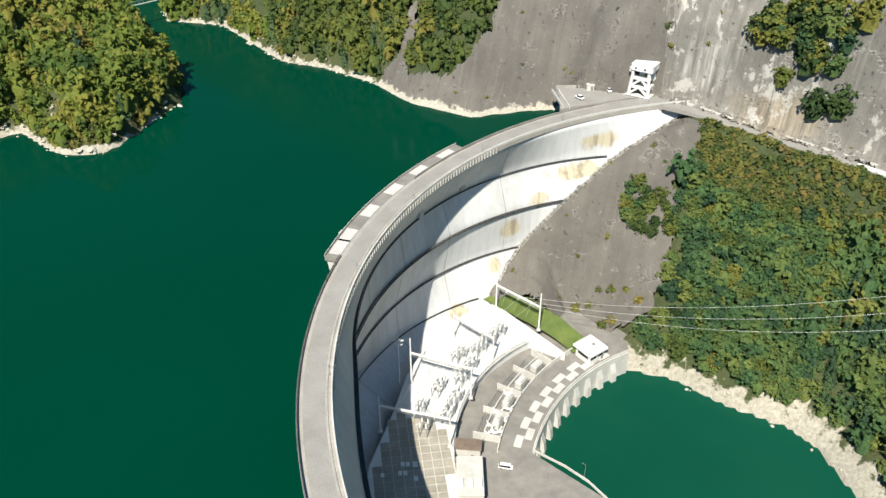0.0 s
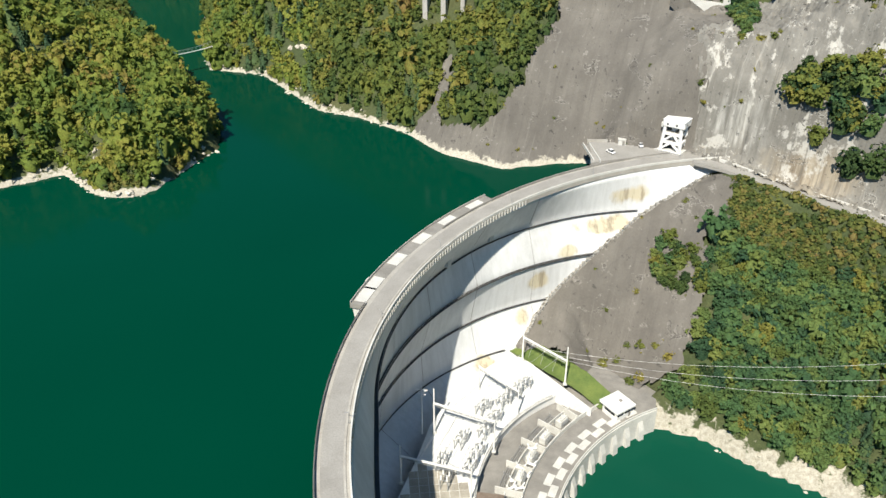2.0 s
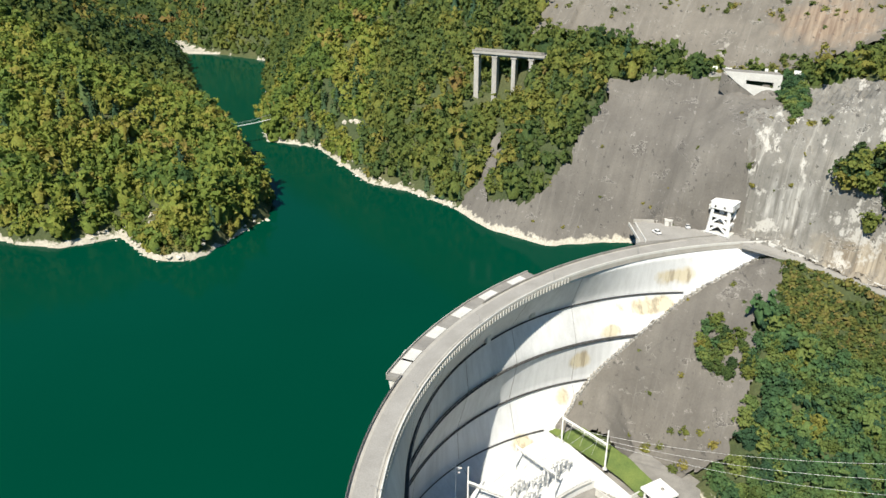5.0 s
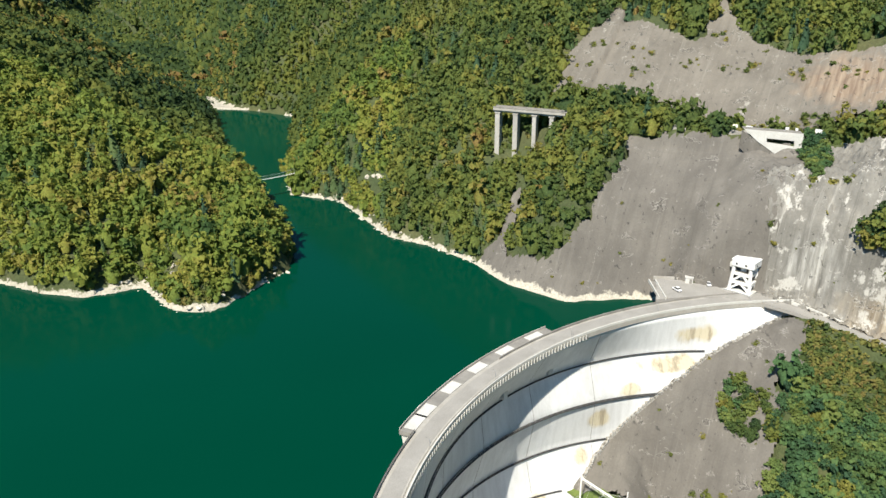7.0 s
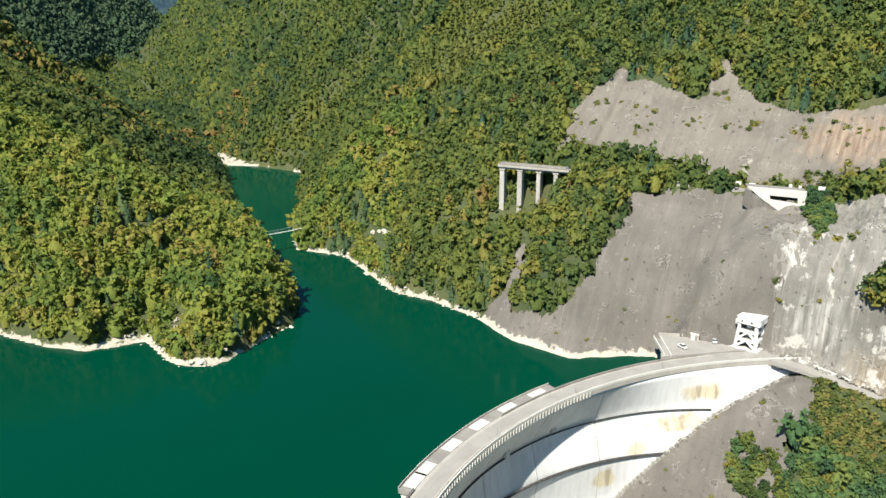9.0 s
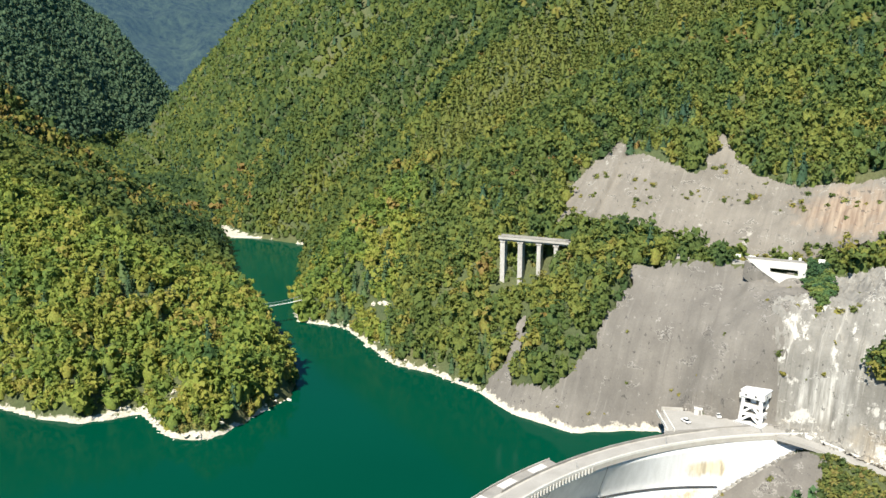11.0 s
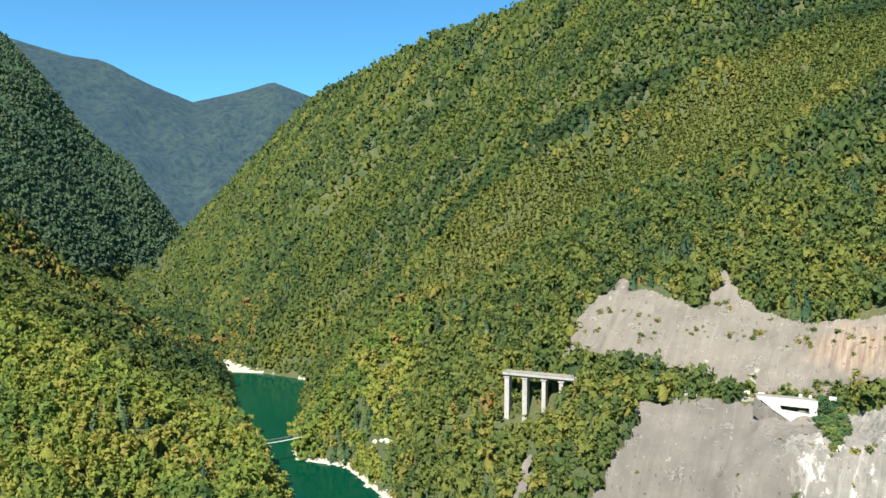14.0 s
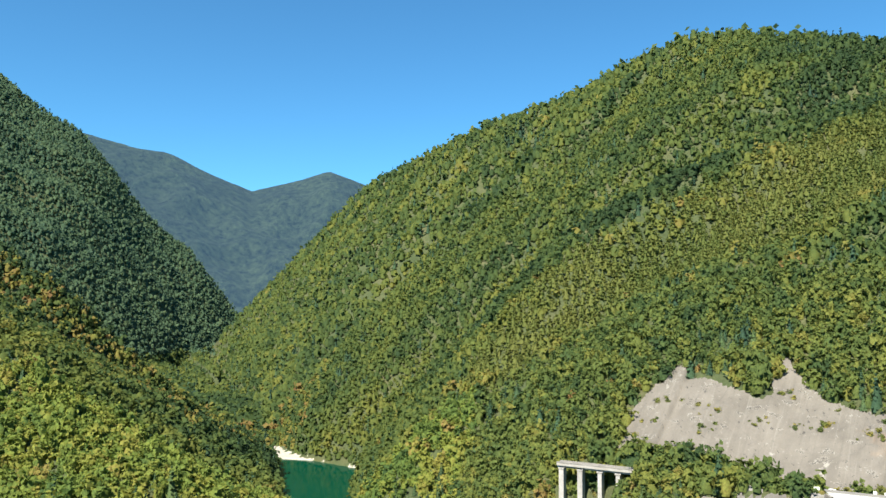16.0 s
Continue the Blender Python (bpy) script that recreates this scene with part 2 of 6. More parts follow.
def foliage(name, hues, through_=0.42, single=False, rough_=1.0):
    """Leaves, whose hue changes from tree to tree; light passes through them. single: trees that stand as objects of their own. rough_: how broken up the leaves look."""
    m, t, b = mat(name, 0.8)
    if single:
        dim = t.nodes.new("ShaderNodeMath")
        dim.operation = "MULTIPLY"
        dim.inputs[1].default_value = 0.8
        link(t, t.nodes.new("ShaderNodeObjectInfo").outputs["Random"], dim.inputs[0])
        src = dim.outputs[0]
    else:
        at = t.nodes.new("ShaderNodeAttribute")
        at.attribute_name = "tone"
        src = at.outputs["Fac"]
    n = tex(t, 0.22, 4, 0.65)
    add = t.nodes.new("ShaderNodeMath")
    add.operation = "MULTIPLY_ADD"
    add.inputs[1].default_value, add.inputs[2].default_value = 0.5, -0.25
    link(t, n.outputs[0], add.inputs[0])
    add2 = t.nodes.new("ShaderNodeMath")
    add2.operation = "ADD"
    link(t, src, add2.inputs[0])
    link(t, add.outputs[0], add2.inputs[1])
    c = ramp(t, add2.outputs[0], hues)
    leaf = tex(t, 1.1, 6, 0.75)
    c = mix(t, 1.0, c, ramp(t, leaf.outputs[0], [(0.34, [v - 0.5 * rough_ for v in (1.22, 1.11, 1.25)]), (0.66, [v + 0.5 * rough_ for v in (1.22, 1.11, 1.25)])]), "MULTIPLY")
    link(t, c, b.inputs["Base Color"])
    b.inputs["Specular IOR Level"].default_value = 0.2
    # leaves of a clump lie every way: its shading leans from the clump's face to the sky
    g, k, u, o = t.nodes.new("ShaderNodeNewGeometry"), t.nodes.new("ShaderNodeVectorMath"), t.nodes.new("ShaderNodeVectorMath"), t.nodes.new("ShaderNodeVectorMath")
    k.operation, u.operation, o.operation = "SCALE", "ADD", "NORMALIZE"
    k.inputs["Scale"].default_value = 0.72
    ruffle = t.nodes.new("ShaderNodeVectorMath")
    ruffle.operation = "MULTIPLY_ADD"
    ruffle.inputs[1].default_value = [1.1 * rough_] * 3
    ruffle.inputs[2].default_value = (-0.55 * rough_, -0.55 * rough_, 0.28 - 0.55 * rough_)
    link(t, leaf.outputs["Color"], ruffle.inputs[0])
    link(t, g.outputs["Normal"], k.inputs[0])
    link(t, k.outputs[0], u.inputs[0])
    link(t, ruffle.outputs[0], u.inputs[1])
    link(t, u.outputs[0], o.inputs[0])
    link(t, o.outputs[0], b.inputs["Normal"])
    tr, ms = t.nodes.new("ShaderNodeBsdfTranslucent"), t.nodes.new("ShaderNodeMixShader")
    link(t, c, tr.inputs["Color"])
    ms.inputs[0].default_value = through_
    link(t, b.outputs[0], ms.inputs[1])
    link(t, tr.outputs[0], ms.inputs[2])
    link(t, ms.outputs[0], t.nodes["Material Output"].inputs["Surface"])
    return m


GREENS = [(0.0, (0.030, 0.062, 0.022)), (0.25, (0.056, 0.098, 0.027)), (0.5, (0.098, 0.138, 0.03)), (0.72, (0.151, 0.178, 0.035)), (0.85, (0.184, 0.178, 0.04)), (0.94, (0.184, 0.137, 0.044)), (1.0, (0.179, 0.110, 0.044))]
LEAF = foliage("broad_leaves", GREENS)
LEAF_FAR = foliage("distant_leaves", GREENS, 0.48, rough_=0.45)
LEAF_WARM = foliage("turning_leaves", [(0.0, (0.036, 0.080, 0.024)), (0.28, (0.081, 0.140, 0.03)), (0.55, (0.142, 0.197, 0.034)), (0.76, (0.199, 0.221, 0.04)), (0.9, (0.203, 0.178, 0.046)), (1.0, (0.183, 0.130, 0.044))])
COOL = [(0.0, (0.034, 0.082, 0.038)), (0.35, (0.061, 0.13, 0.045)), (0.6, (0.106, 0.17, 0.046)), (0.85, (0.162, 0.205, 0.048)), (1.0, (0.196, 0.195, 0.055))]
LEAF_COOL = foliage("deep_green_leaves", COOL)
TREE = foliage("leaves_of_a_tree", GREENS, single=True)
TREE_COOL = foliage("deep_green_leaves_of_a_tree", COOL, single=True)
BUSH = foliage("bush_leaves", [(0.0, (0.065, 0.10, 0.025)), (0.45, (0.13, 0.155, 0.034)), (0.75, (0.2, 0.195, 0.042)), (1.0, (0.235, 0.185, 0.06))], single=True)
PINE_FAR = foliage("shaded_needles", [(0.0, (0.042, 0.088, 0.05)), (0.5, (0.075, 0.134, 0.062)), (1.0, (0.12, 0.172, 0.072))], 0.48, rough_=0.5)
LARCH = foliage("larch_needles", [(0.0, (0.056, 0.092, 0.026)), (0.4, (0.094, 0.136, 0.032)), (0.7, (0.13, 0.164, 0.038)), (1.0, (0.155, 0.178, 0.045))], 0.48, rough_=0.45)
NEEDLE = foliage("needles", [(0.0, (0.02, 0.05, 0.027)), (0.45, (0.034, 0.074, 0.033)), (0.8, (0.062, 0.105, 0.034)), (1.0, (0.10, 0.14, 0.036))], 0.25)

# water
M_LAKE, t_, b_ = mat("lake_water", 0.09)
b_.inputs["IOR"].default_value = 1.33
b_.inputs["Specular IOR Level"].default_value = 0.06
n_ = tex(t_, 0.004, 3)
link(t_, ramp(t_, n_.outputs[0], [(0.3, (0.000, 0.033, 0.018)), (0.7, (0.000, 0.042, 0.023))]), b_.inputs["Base Color"])
w_ = tex(t_, 0.5, 3, 0.6)
bump(t_, b_, w_.outputs[0], 0.05, 0.2)

M_POOL, t_, b_ = mat("shallow_pool_water", 0.09)
b_.inputs["IOR"].default_value = 1.33
b_.inputs["Specular IOR Level"].default_value = 0.06
n_ = tex(t_, 0.01, 3)
link(t_, ramp(t_, n_.outputs[0], [(0.3, (0.003, 0.054, 0.032)), (0.7, (0.005, 0.066, 0.04))]), b_.inputs["Base Color"])
w_ = tex(t_, 0.5, 3, 0.6)
bump(t_, b_, w_.outputs[0], 0.05, 0.2)

# ---- the lie of the land ----
# banks of the lake, at its level
RIGHT_SHORE = [(50, 339), (38, 338), (13, 331), (-14, 347), (-33, 371), (-60, 392), (-84, 402), (-130, 463), (-164, 470),
               (-187, 530), (-212, 615), (-244, 712), (-300, 737), (-345, 770), (-450, 930), (-620, 1180), (-930, 1620), (-1500, 2500)]
LEFT_SHORE = [(-1600, 2480), (-1000, 1600), (-680, 1160), (-500, 950), (-400, 800), (-338, 732), (-274, 606), (-245, 554), (-207, 500), (-190, 466),
              (-162, 419), (-131, 377), (-124, 348), (-133, 320), (-140, 298), (-151, 294), (-161, 297), (-185, 317), (-193, 310),
              (-205, 302), (-225, 303), (-255, 312), (-300, 318), (-350, 290), (-370, 200), (-330, 100), (-210, 40), (-80, 20), (0, 33), (12, 47)]
CX, CY, CR = 133.0, 160.3, 161.4                    # the crest's downstream edge: a circle
CREST_Z, YARD_Z, ROAD_Z, TAIL_Z = 11.7, -58.0, -62.0, -73.0
TAIL_RIGHT = [(10, 277), (28, 279), (56, 262), (72, 243), (94, 236), (107, 223), (130, 209), (137, 199), (139, 185), (150, 150), (175, 60), (210, -150), (260, -700)]
TAIL_LEFT = [(180, -700), (130, -150), (100, 60), (80, 135), (53, 169), (12, 47)]
# ridges, with their heights
RIDGE_RIGHT = [(-1500, 2150, 40), (-961, 1638, 55), (-745, 1528, 195), (-488, 1418, 385), (-217, 1231, 448), (-123, 1152, 449), (-53, 1093, 456), (23, 1027, 476), (75, 988, 484), (246, 918, 446), (330, 873, 408), (520, 760, 400), (800, 300, 400), (900, -700, 400)]
RIDGE_TIP = [(-132, 352, 3), (-152, 374, 14), (-195, 388, 40), (-234, 386, 60), (-281, 392, 74), (-327, 408, 92), (-420, 450, 140), (-650, 500, 250)]
RIDGE_MID = [(-352, 727, 3), (-412, 743, 30), (-457, 717, 76), (-500, 687, 126), (-541, 656, 174), (-800, 600, 330)]
RIDGE_LEFT = [(-1000, 2190, 20), (-1075, 2148, 70), (-1290, 2030, 345), (-1527, 1852, 660), (-1750, 1700, 840), (-2200, 1500, 900)]
RIDGE_NEAR = [(-800, 0, 250), (-400, -160, 160), (0, -170, 95), (60, -400, 200), (50, -900, 250)]
ROAD = [(48, 318, 11.7), (80, 320, 11.7), (100, 316, 11.0), (113, 311, 8.5), (140, 296, 4.5), (172, 272, 2.0), (230, 225, -4), (330, 120, -12)]
DECK = [(-60, 452, 66), (-28, 431, 67), (25, 408, 67), (91, 380, 68), (130, 372, 68), (200, 345, 66), (330, 250, 60)]


SPUR = [(340, 760), (196, 692), (83, 652), (-24, 600), (-95, 560)]
GULLY = [(300, 850), (140, 775), (10, 728), (-90, 680), (-150, 640)]
SPUR_FAR = [(120, 900), (-40, 850), (-170, 800), (-230, 760)]
CONTACT = [(112, 318, 10.5), (100, 316.9, 5.5), (86.7, 311.1, -0.9), (74.2, 306.5, -8.1), (63.3, 300.7, -15.1), (51.7, 293.7, -22.8), (42.6, 290.5, -31.7), (33.8, 287.5, -41.2), (27.8, 281.3, -47.5), (21.5, 276, -55)]


def along(x, y, line):
    """Distance from points to a polyline, and the third value of the line at the nearest place."""
    best, val = np.full(x.shape, 1e9), np.zeros(x.shape)
    for a, b in zip(line, line[1:]):
        dx, dy = b[0] - a[0], b[1] - a[1]
        s = np.clip(((x - a[0]) * dx + (y - a[1]) * dy) / (dx * dx + dy * dy), 0, 1)
        d = np.hypot(x - a[0] - s * dx, y - a[1] - s * dy)
        near = d < best
        best = np.where(near, d, best)
        if len(a) > 2:
            val = np.where(near, a[2] + s * (b[2] - a[2]), val)
    return best, val


def inside(x, y, poly):
    hit = np.zeros(x.shape, bool)
    for (ax, ay), (bx, by) in zip(poly, poly[1:] + poly[:1]):
        cross = (ay > y) != (by > y)
        hit ^= cross & (x < (bx - ax) * (y - ay) / ((by - ay) or 1e-9) + ax)
    return hit


def arc(r, a0, a1, n, cx=CX, cy=CY):
    return [(cx + r * math.cos(radians(a0 + (a1 - a0) * k / n)), cy + r * math.sin(radians(a0 + (a1 - a0) * k / n))) for k in range(n + 1)]


LAKE = RIGHT_SHORE + LEFT_SHORE + arc(164, 223, 102, 16)
TAIL = TAIL_RIGHT + TAIL_LEFT[:-1] + [(20, 120), (-32, 150), (-38, 205), (-30, 235), (-10, 263), (10, 278), (26, 279)]


def waves(x, y, scale, seed):
    """Smooth rolling noise in -1..1, from a few sines turned at odd angles."""
    rng = np.random.RandomState(seed)
    out = np.zeros(np.shape(x))
    for k in range(7):
        a, f, p = rng.uniform(0, 6.28), rng.uniform(0.6, 1.7) / scale, rng.uniform(0, 6.28)
        out += np.sin((x * np.cos(a) + y * np.sin(a)) * f * 6.28 + p + 1.3 * np.sin((y * np.cos(a) - x * np.sin(a)) * f * 3.9 + p * 2))
    return out / 4.5


def smooth(v, lo, hi):
    s = np.clip((v - lo) / (hi - lo), 0, 1)
    return s * s * (3 - 2 * s)


def slope(d, rd, rz, base, p):
    s = d / (d + rd + 1e-6)
    return base + (rz - base) * s ** p


def land(x, y):
    """Height of the ground."""
    x, y = np.asarray(x, float), np.asarray(y, float)
    dr, _ = along(x, y, RIGHT_SHORE)
    dl, _ = along(x, y, LEFT_SHORE)
    dt, _ = along(x, y, TAIL_RIGHT)
    dtl, _ = along(x, y, TAIL_LEFT)
    rr, rz = along(x, y, RIDGE_RIGHT)
    lake, tail = inside(x, y, LAKE) & (y < 1250), inside(x, y, TAIL)
    r, a = np.hypot(x - CX, y - CY), np.degrees(np.arctan2(y - CY, x - CX)) % 360
    # right bank: above the dam, and below it
    spur = waves((x * 0.88 + y * 0.47) * 0.3, y * 0.88 - x * 0.47, 230, 5) - 0.4 * np.abs(waves((x * 0.88 + y * 0.47) * 0.4, y * 0.88 - x * 0.47, 70, 6))
    h_up = slope(dr, rr, rz, 0, 0.88)
    h_up = h_up + 17 * smooth(dr, 3, 28) * (1 - smooth(dr, 45, 80)) * smooth(x, -15, 30)
    h_up = h_up + spur * np.clip(h_up - 40, 0, 160) * 0.2 * (1 - smooth(h_up / (rz + 1e-6), 0.7, 0.97)) * smooth(np.hypot(x - 90, y - 410), 120, 220)
    d, _ = along(x, y, SPUR)
    e, _ = along(x, y, GULLY)
    f, _ = along(x, y, SPUR_FAR)
    h_up = h_up + (24 * np.exp(-(d / 50) ** 2) - 22 * np.exp(-(e / 45) ** 2) + 20 * np.exp(-(f / 50) ** 2)) * smooth(h_up, 60, 270) * smooth(np.hypot(x - 90, y - 410), 100, 240)
    p = 0.77 + 0.17 * smooth(x, 95, 150)
    h_dn = TAIL_Z + (rz - TAIL_Z) * (dt / (dt + rr)) ** p
    h_dn = h_dn + waves(x, y, 45, 9) * np.clip(dt - 15, 0, 60) * 0.05
    s = smooth(along(x, y, ROAD)[0] * np.where(y - 318 + 0.55 * (x - 80) * (x > 80) > 0, 1, -1), -6, 30)
    right = np.where((r < 163) & (y > 200) & (x < 97), h_dn, h_dn * (1 - s) + h_up * s)
    # left bank: spurs with valleys between them
    left = np.full(x.shape, 1.5)
    for line, g, p in ((RIDGE_TIP, 0.5, 0.55), (RIDGE_MID, 0.7, 0.7), (RIDGE_NEAR, 0.5, 0.8)):
        d, z = along(x, y, line)
        left = np.maximum(left, np.minimum(slope(dl, d, z, 0, p), z - g * d))
    left = np.maximum(left, np.where(y > 200, np.minimum(0.8 * dl, 14 + 0.2 * dl) * (dl < 70), -99))
    left = left + waves(x, y, 60, 3) * np.clip(left - 25, 0, 80) * 0.07
    de = along(x, y, LEFT_SHORE[7:14])[0]                # the bank that drops straight into the lake
    left = left + 6.5 * smooth(de, 0.3, 4.5) * (1 - smooth(de, 9, 24))
    d, z = along(x, y, RIDGE_NEAR)
    left = np.where((r < 164) | ((y < 60) & (x > 0)), slope(dtl, d, z, TAIL_Z, 0.8), left)
    # which bank
    below = (y < 345) & (x > -10)
    h = np.where(np.where(below, dtl < dt, dl < dr), left, right)
    segs = [along(x, y, pair) for pair in zip(RIDGE_LEFT, RIDGE_LEFT[1:])]
    d = np.min([q[0] for q in segs], 0)
    ws = [np.exp(-(q[0] - d) / 45) for q in segs]
    z = sum(w * q[1] for w, q in zip(ws, segs)) / sum(ws)
    z = z - 0.62 * d + 22 * waves(x * 0.8 - y * 0.6, (x * 0.6 + y * 0.8) * 0.25, 160, 8) * smooth(z - 0.62 * d, 60, 220) * smooth(d, 40, 200)
    h = np.where(y > 800, np.maximum(h, z - 420 * (1 - smooth(y, 900, 1300))), h)
    # beds of the lake, the river beyond it and the pool
    bed = np.where(y > 735, 1.0 + 0.012 * (y - 735) + 0.6 * waves(x, y, 30, 2), -np.minimum(np.minimum(dr, dl) * 0.7, 40))
    h = np.where(lake & (r > 160), bed, h)
    h = np.where((a > 131) & (a < 226) & (r > 148) & (r < 200) & (lake | (r < 175)), -80, h)
    h = np.where(tail, TAIL_Z - 7, h)
    # the crest road and the high road, cut into the slope
    d, z = along(x, y, ROAD)
    flat = 1 - smooth(d, 8, 14)
    h = np.where(lake | (r < 161) & (a > 104), h, h * (1 - flat) + z * flat)
    d, z = along(x, y, DECK)
    flat = (1 - smooth(d, 3.6, 8.5)) * smooth(x, -20, 30)
    h = h * (1 - flat) + z * flat
    h = np.where((r < 164) & (a > 96) & (a < 131), np.minimum(h, CREST_Z - 0.6), h)
    # the facing meets the wall of the dam along a straight line
    d, z = along(x, y, CONTACT)
    w = (1 - smooth(d, 1.5, np.clip(3.5 + (z + 52) * 0.6, 3.5, 20))) * (r < np.where(x < 98, 168, 160.8)) * (x < 112) * (x > 16) * (y < 320)
    h = h * (1 - w) + (z - 0.1) * w
    # and runs down from there to the yard
    dd = (x - 20) * 0.58 + (y - 272) * 0.81
    h = np.where((dd > 0) & (dd < 24) & (x > 17) & (x < 62) & (r < 168), np.maximum(h, -57.5 + 0.79 * dd - 24 * smooth(x, 38, 60)), h)
    # the slope falls away in front of the gallery
    g = smooth(x, 90, 102) * (1 - smooth(x, 116, 124)) * smooth(y, 340, 366) * (1 - smooth(y, 370.5, 373.5))
    h = h - 2.2 * g
    h = h - 11 * np.exp(-((x + 14) / 17) ** 2 - ((y - 419) / 11) ** 2)
    # rough ground
    rough = np.clip(np.abs(h) / 20, 0.05, 1) * np.where(lake | tail, 0.2, 1)
    return h + waves(x, y, 9, 11) * 0.5 * rough + waves(x, y, 23, 12) * 0.9 * rough


def shore_mark(x, y, z):
    """How far a place belongs to the strip that the water has bleached."""
    lake = np.minimum(along(x, y, RIGHT_SHORE[:12])[0], along(x, y, LEFT_SHORE[13:22])[0])
    lake = np.minimum(lake, along(x, y, LEFT_SHORE[3:6])[0])
    pool = along(x, y, TAIL_RIGHT[2:])[0]
    a = np.clip(1.0 - (z - 0.0) / 8.5, 0, 1) * (lake < 14) * (z < 8)
    b = np.clip(1.0 - (z - TAIL_Z) / 24.0, 0, 1) * (pool < 12) * (x > 66)
    gravel = 0.6 * ((y > 728) & (y < 800) & inside(x, y, LAKE))
    return np.maximum(np.maximum(a * 0.64, b * 0.7), gravel)


# ---- mesh helpers ----
def mesh_object(name, verts, faces, material, parent=None, smooth_shade=False, label=""):
    me = bpy.data.meshes.new(name)
    me.from_pydata([tuple(v) for v in verts], [], [tuple(f) for f in faces])
    me.update()
    if smooth_shade:
        me.shade_smooth()
    for m in material if isinstance(material, (list, tuple)) else [material]:
        me.materials.append(m)
    ob = new(name, me)
    if parent:
        ob.parent = parent
    if label:
        ob["label"] = label
    return ob


def part(name, bm, material, parent=None, label="", smooth_shade=False):
    me = bpy.data.meshes.new(name)
    bm.normal_update()
    bm.to_mesh(me)
    bm.free()
    if smooth_shade:
        me.shade_smooth()
    me.materials.append(material)
    ob = new(name, me)
    if parent:
        ob.parent = parent
    if label:
        ob["label"] = label
    return ob


def empty(name, at, turn=0.0, **tags):
    ob = new(name)
    ob.matrix_basis = pose(*at, 0, 0, turn)
    return tagged(ob, **tags)


def box(bm, sx, sy, sz, m=None, bevel=0.0):
    """A block centred in x and y that stands on z = 0 of the pose m."""
    made = bmesh.ops.create_cube(bm, size=1.0, matrix=(m or Matrix()) @ Matrix.Translation((0, 0, sz / 2)) @ Matrix.Diagonal((sx, sy, sz, 1)))
    if bevel:
        edges = {e for v in made["verts"] for e in v.link_edges}
        bmesh.ops.bevel(bm, geom=list(edges), offset=bevel, segments=1, affect="EDGES")
    return bm


def beam(bm, a, b, w, h=None, sides=4):
    """A bar from a to b."""
    a, b = Vector(a), Vector(b)
    q = (b - a).to_track_quat("Z", "Y").to_matrix().to_4x4()
    m = Matrix.Translation((a + b) / 2) @ q
    if sides == 4:
        bmesh.ops.create_cube(bm, size=1.0, matrix=m @ Matrix.Diagonal((w, h or w, (b - a).length, 1)))
    else:
        bmesh.ops.create_cone(bm, cap_ends=True, segments=sides, radius1=w / 2, radius2=(h or w) / 2, depth=(b - a).length, matrix=m)
    return bm


def ribbon(rings):
    """Faces between rings of points of the same count, open along the rings, closed round the section."""
    n = len(rings[0])
    verts = [v for r in rings for v in r]
    faces = []
    for k in range(len(rings) - 1):
        for j in range(n):
            a, b = k * n + j, k * n + (j + 1) % n
            faces.append((a, b, b + n, a + n))
    faces.append(tuple(range(n))[::-1])
    faces.append(tuple(range((len(rings) - 1) * n, len(rings) * n)))
    return verts, faces


def sweep(name, section, a0, a1, n, material, parent=None, cx=CX, cy=CY, label=""):
    """A section of (radius, height) pairs turned round a centre."""
    rings = []
    for k in range(n + 1):
        a = radians(a0 + (a1 - a0) * k / n)
        rings.append([(cx + r * math.cos(a), cy + r * math.sin(a), z) for r, z in section])
    v, f = ribbon(rings)
    return mesh_object(name, v, f, material, parent, label=label)


# ---- ground ----
def steps(stops):
    """Grid lines: (end, step) pairs from the first value."""
    out = [stops[0]]
    for end, st in stops[1:]:
        n = max(1, round((end - out[-1]) / st))
        out += list(np.linspace(out[-1], end, n + 1)[1:])
    return np.array(out)


def mark_shore(ob):
    """The strip bleached by the water, as a value on the mesh."""
    co = np.array([v.co for v in ob.data.vertices])
    at = ob.data.attributes.new("shore", "FLOAT", "POINT")
    at.data.foreach_set("value", shore_mark(co[:, 0], co[:, 1], co[:, 2]).astype(np.float32))


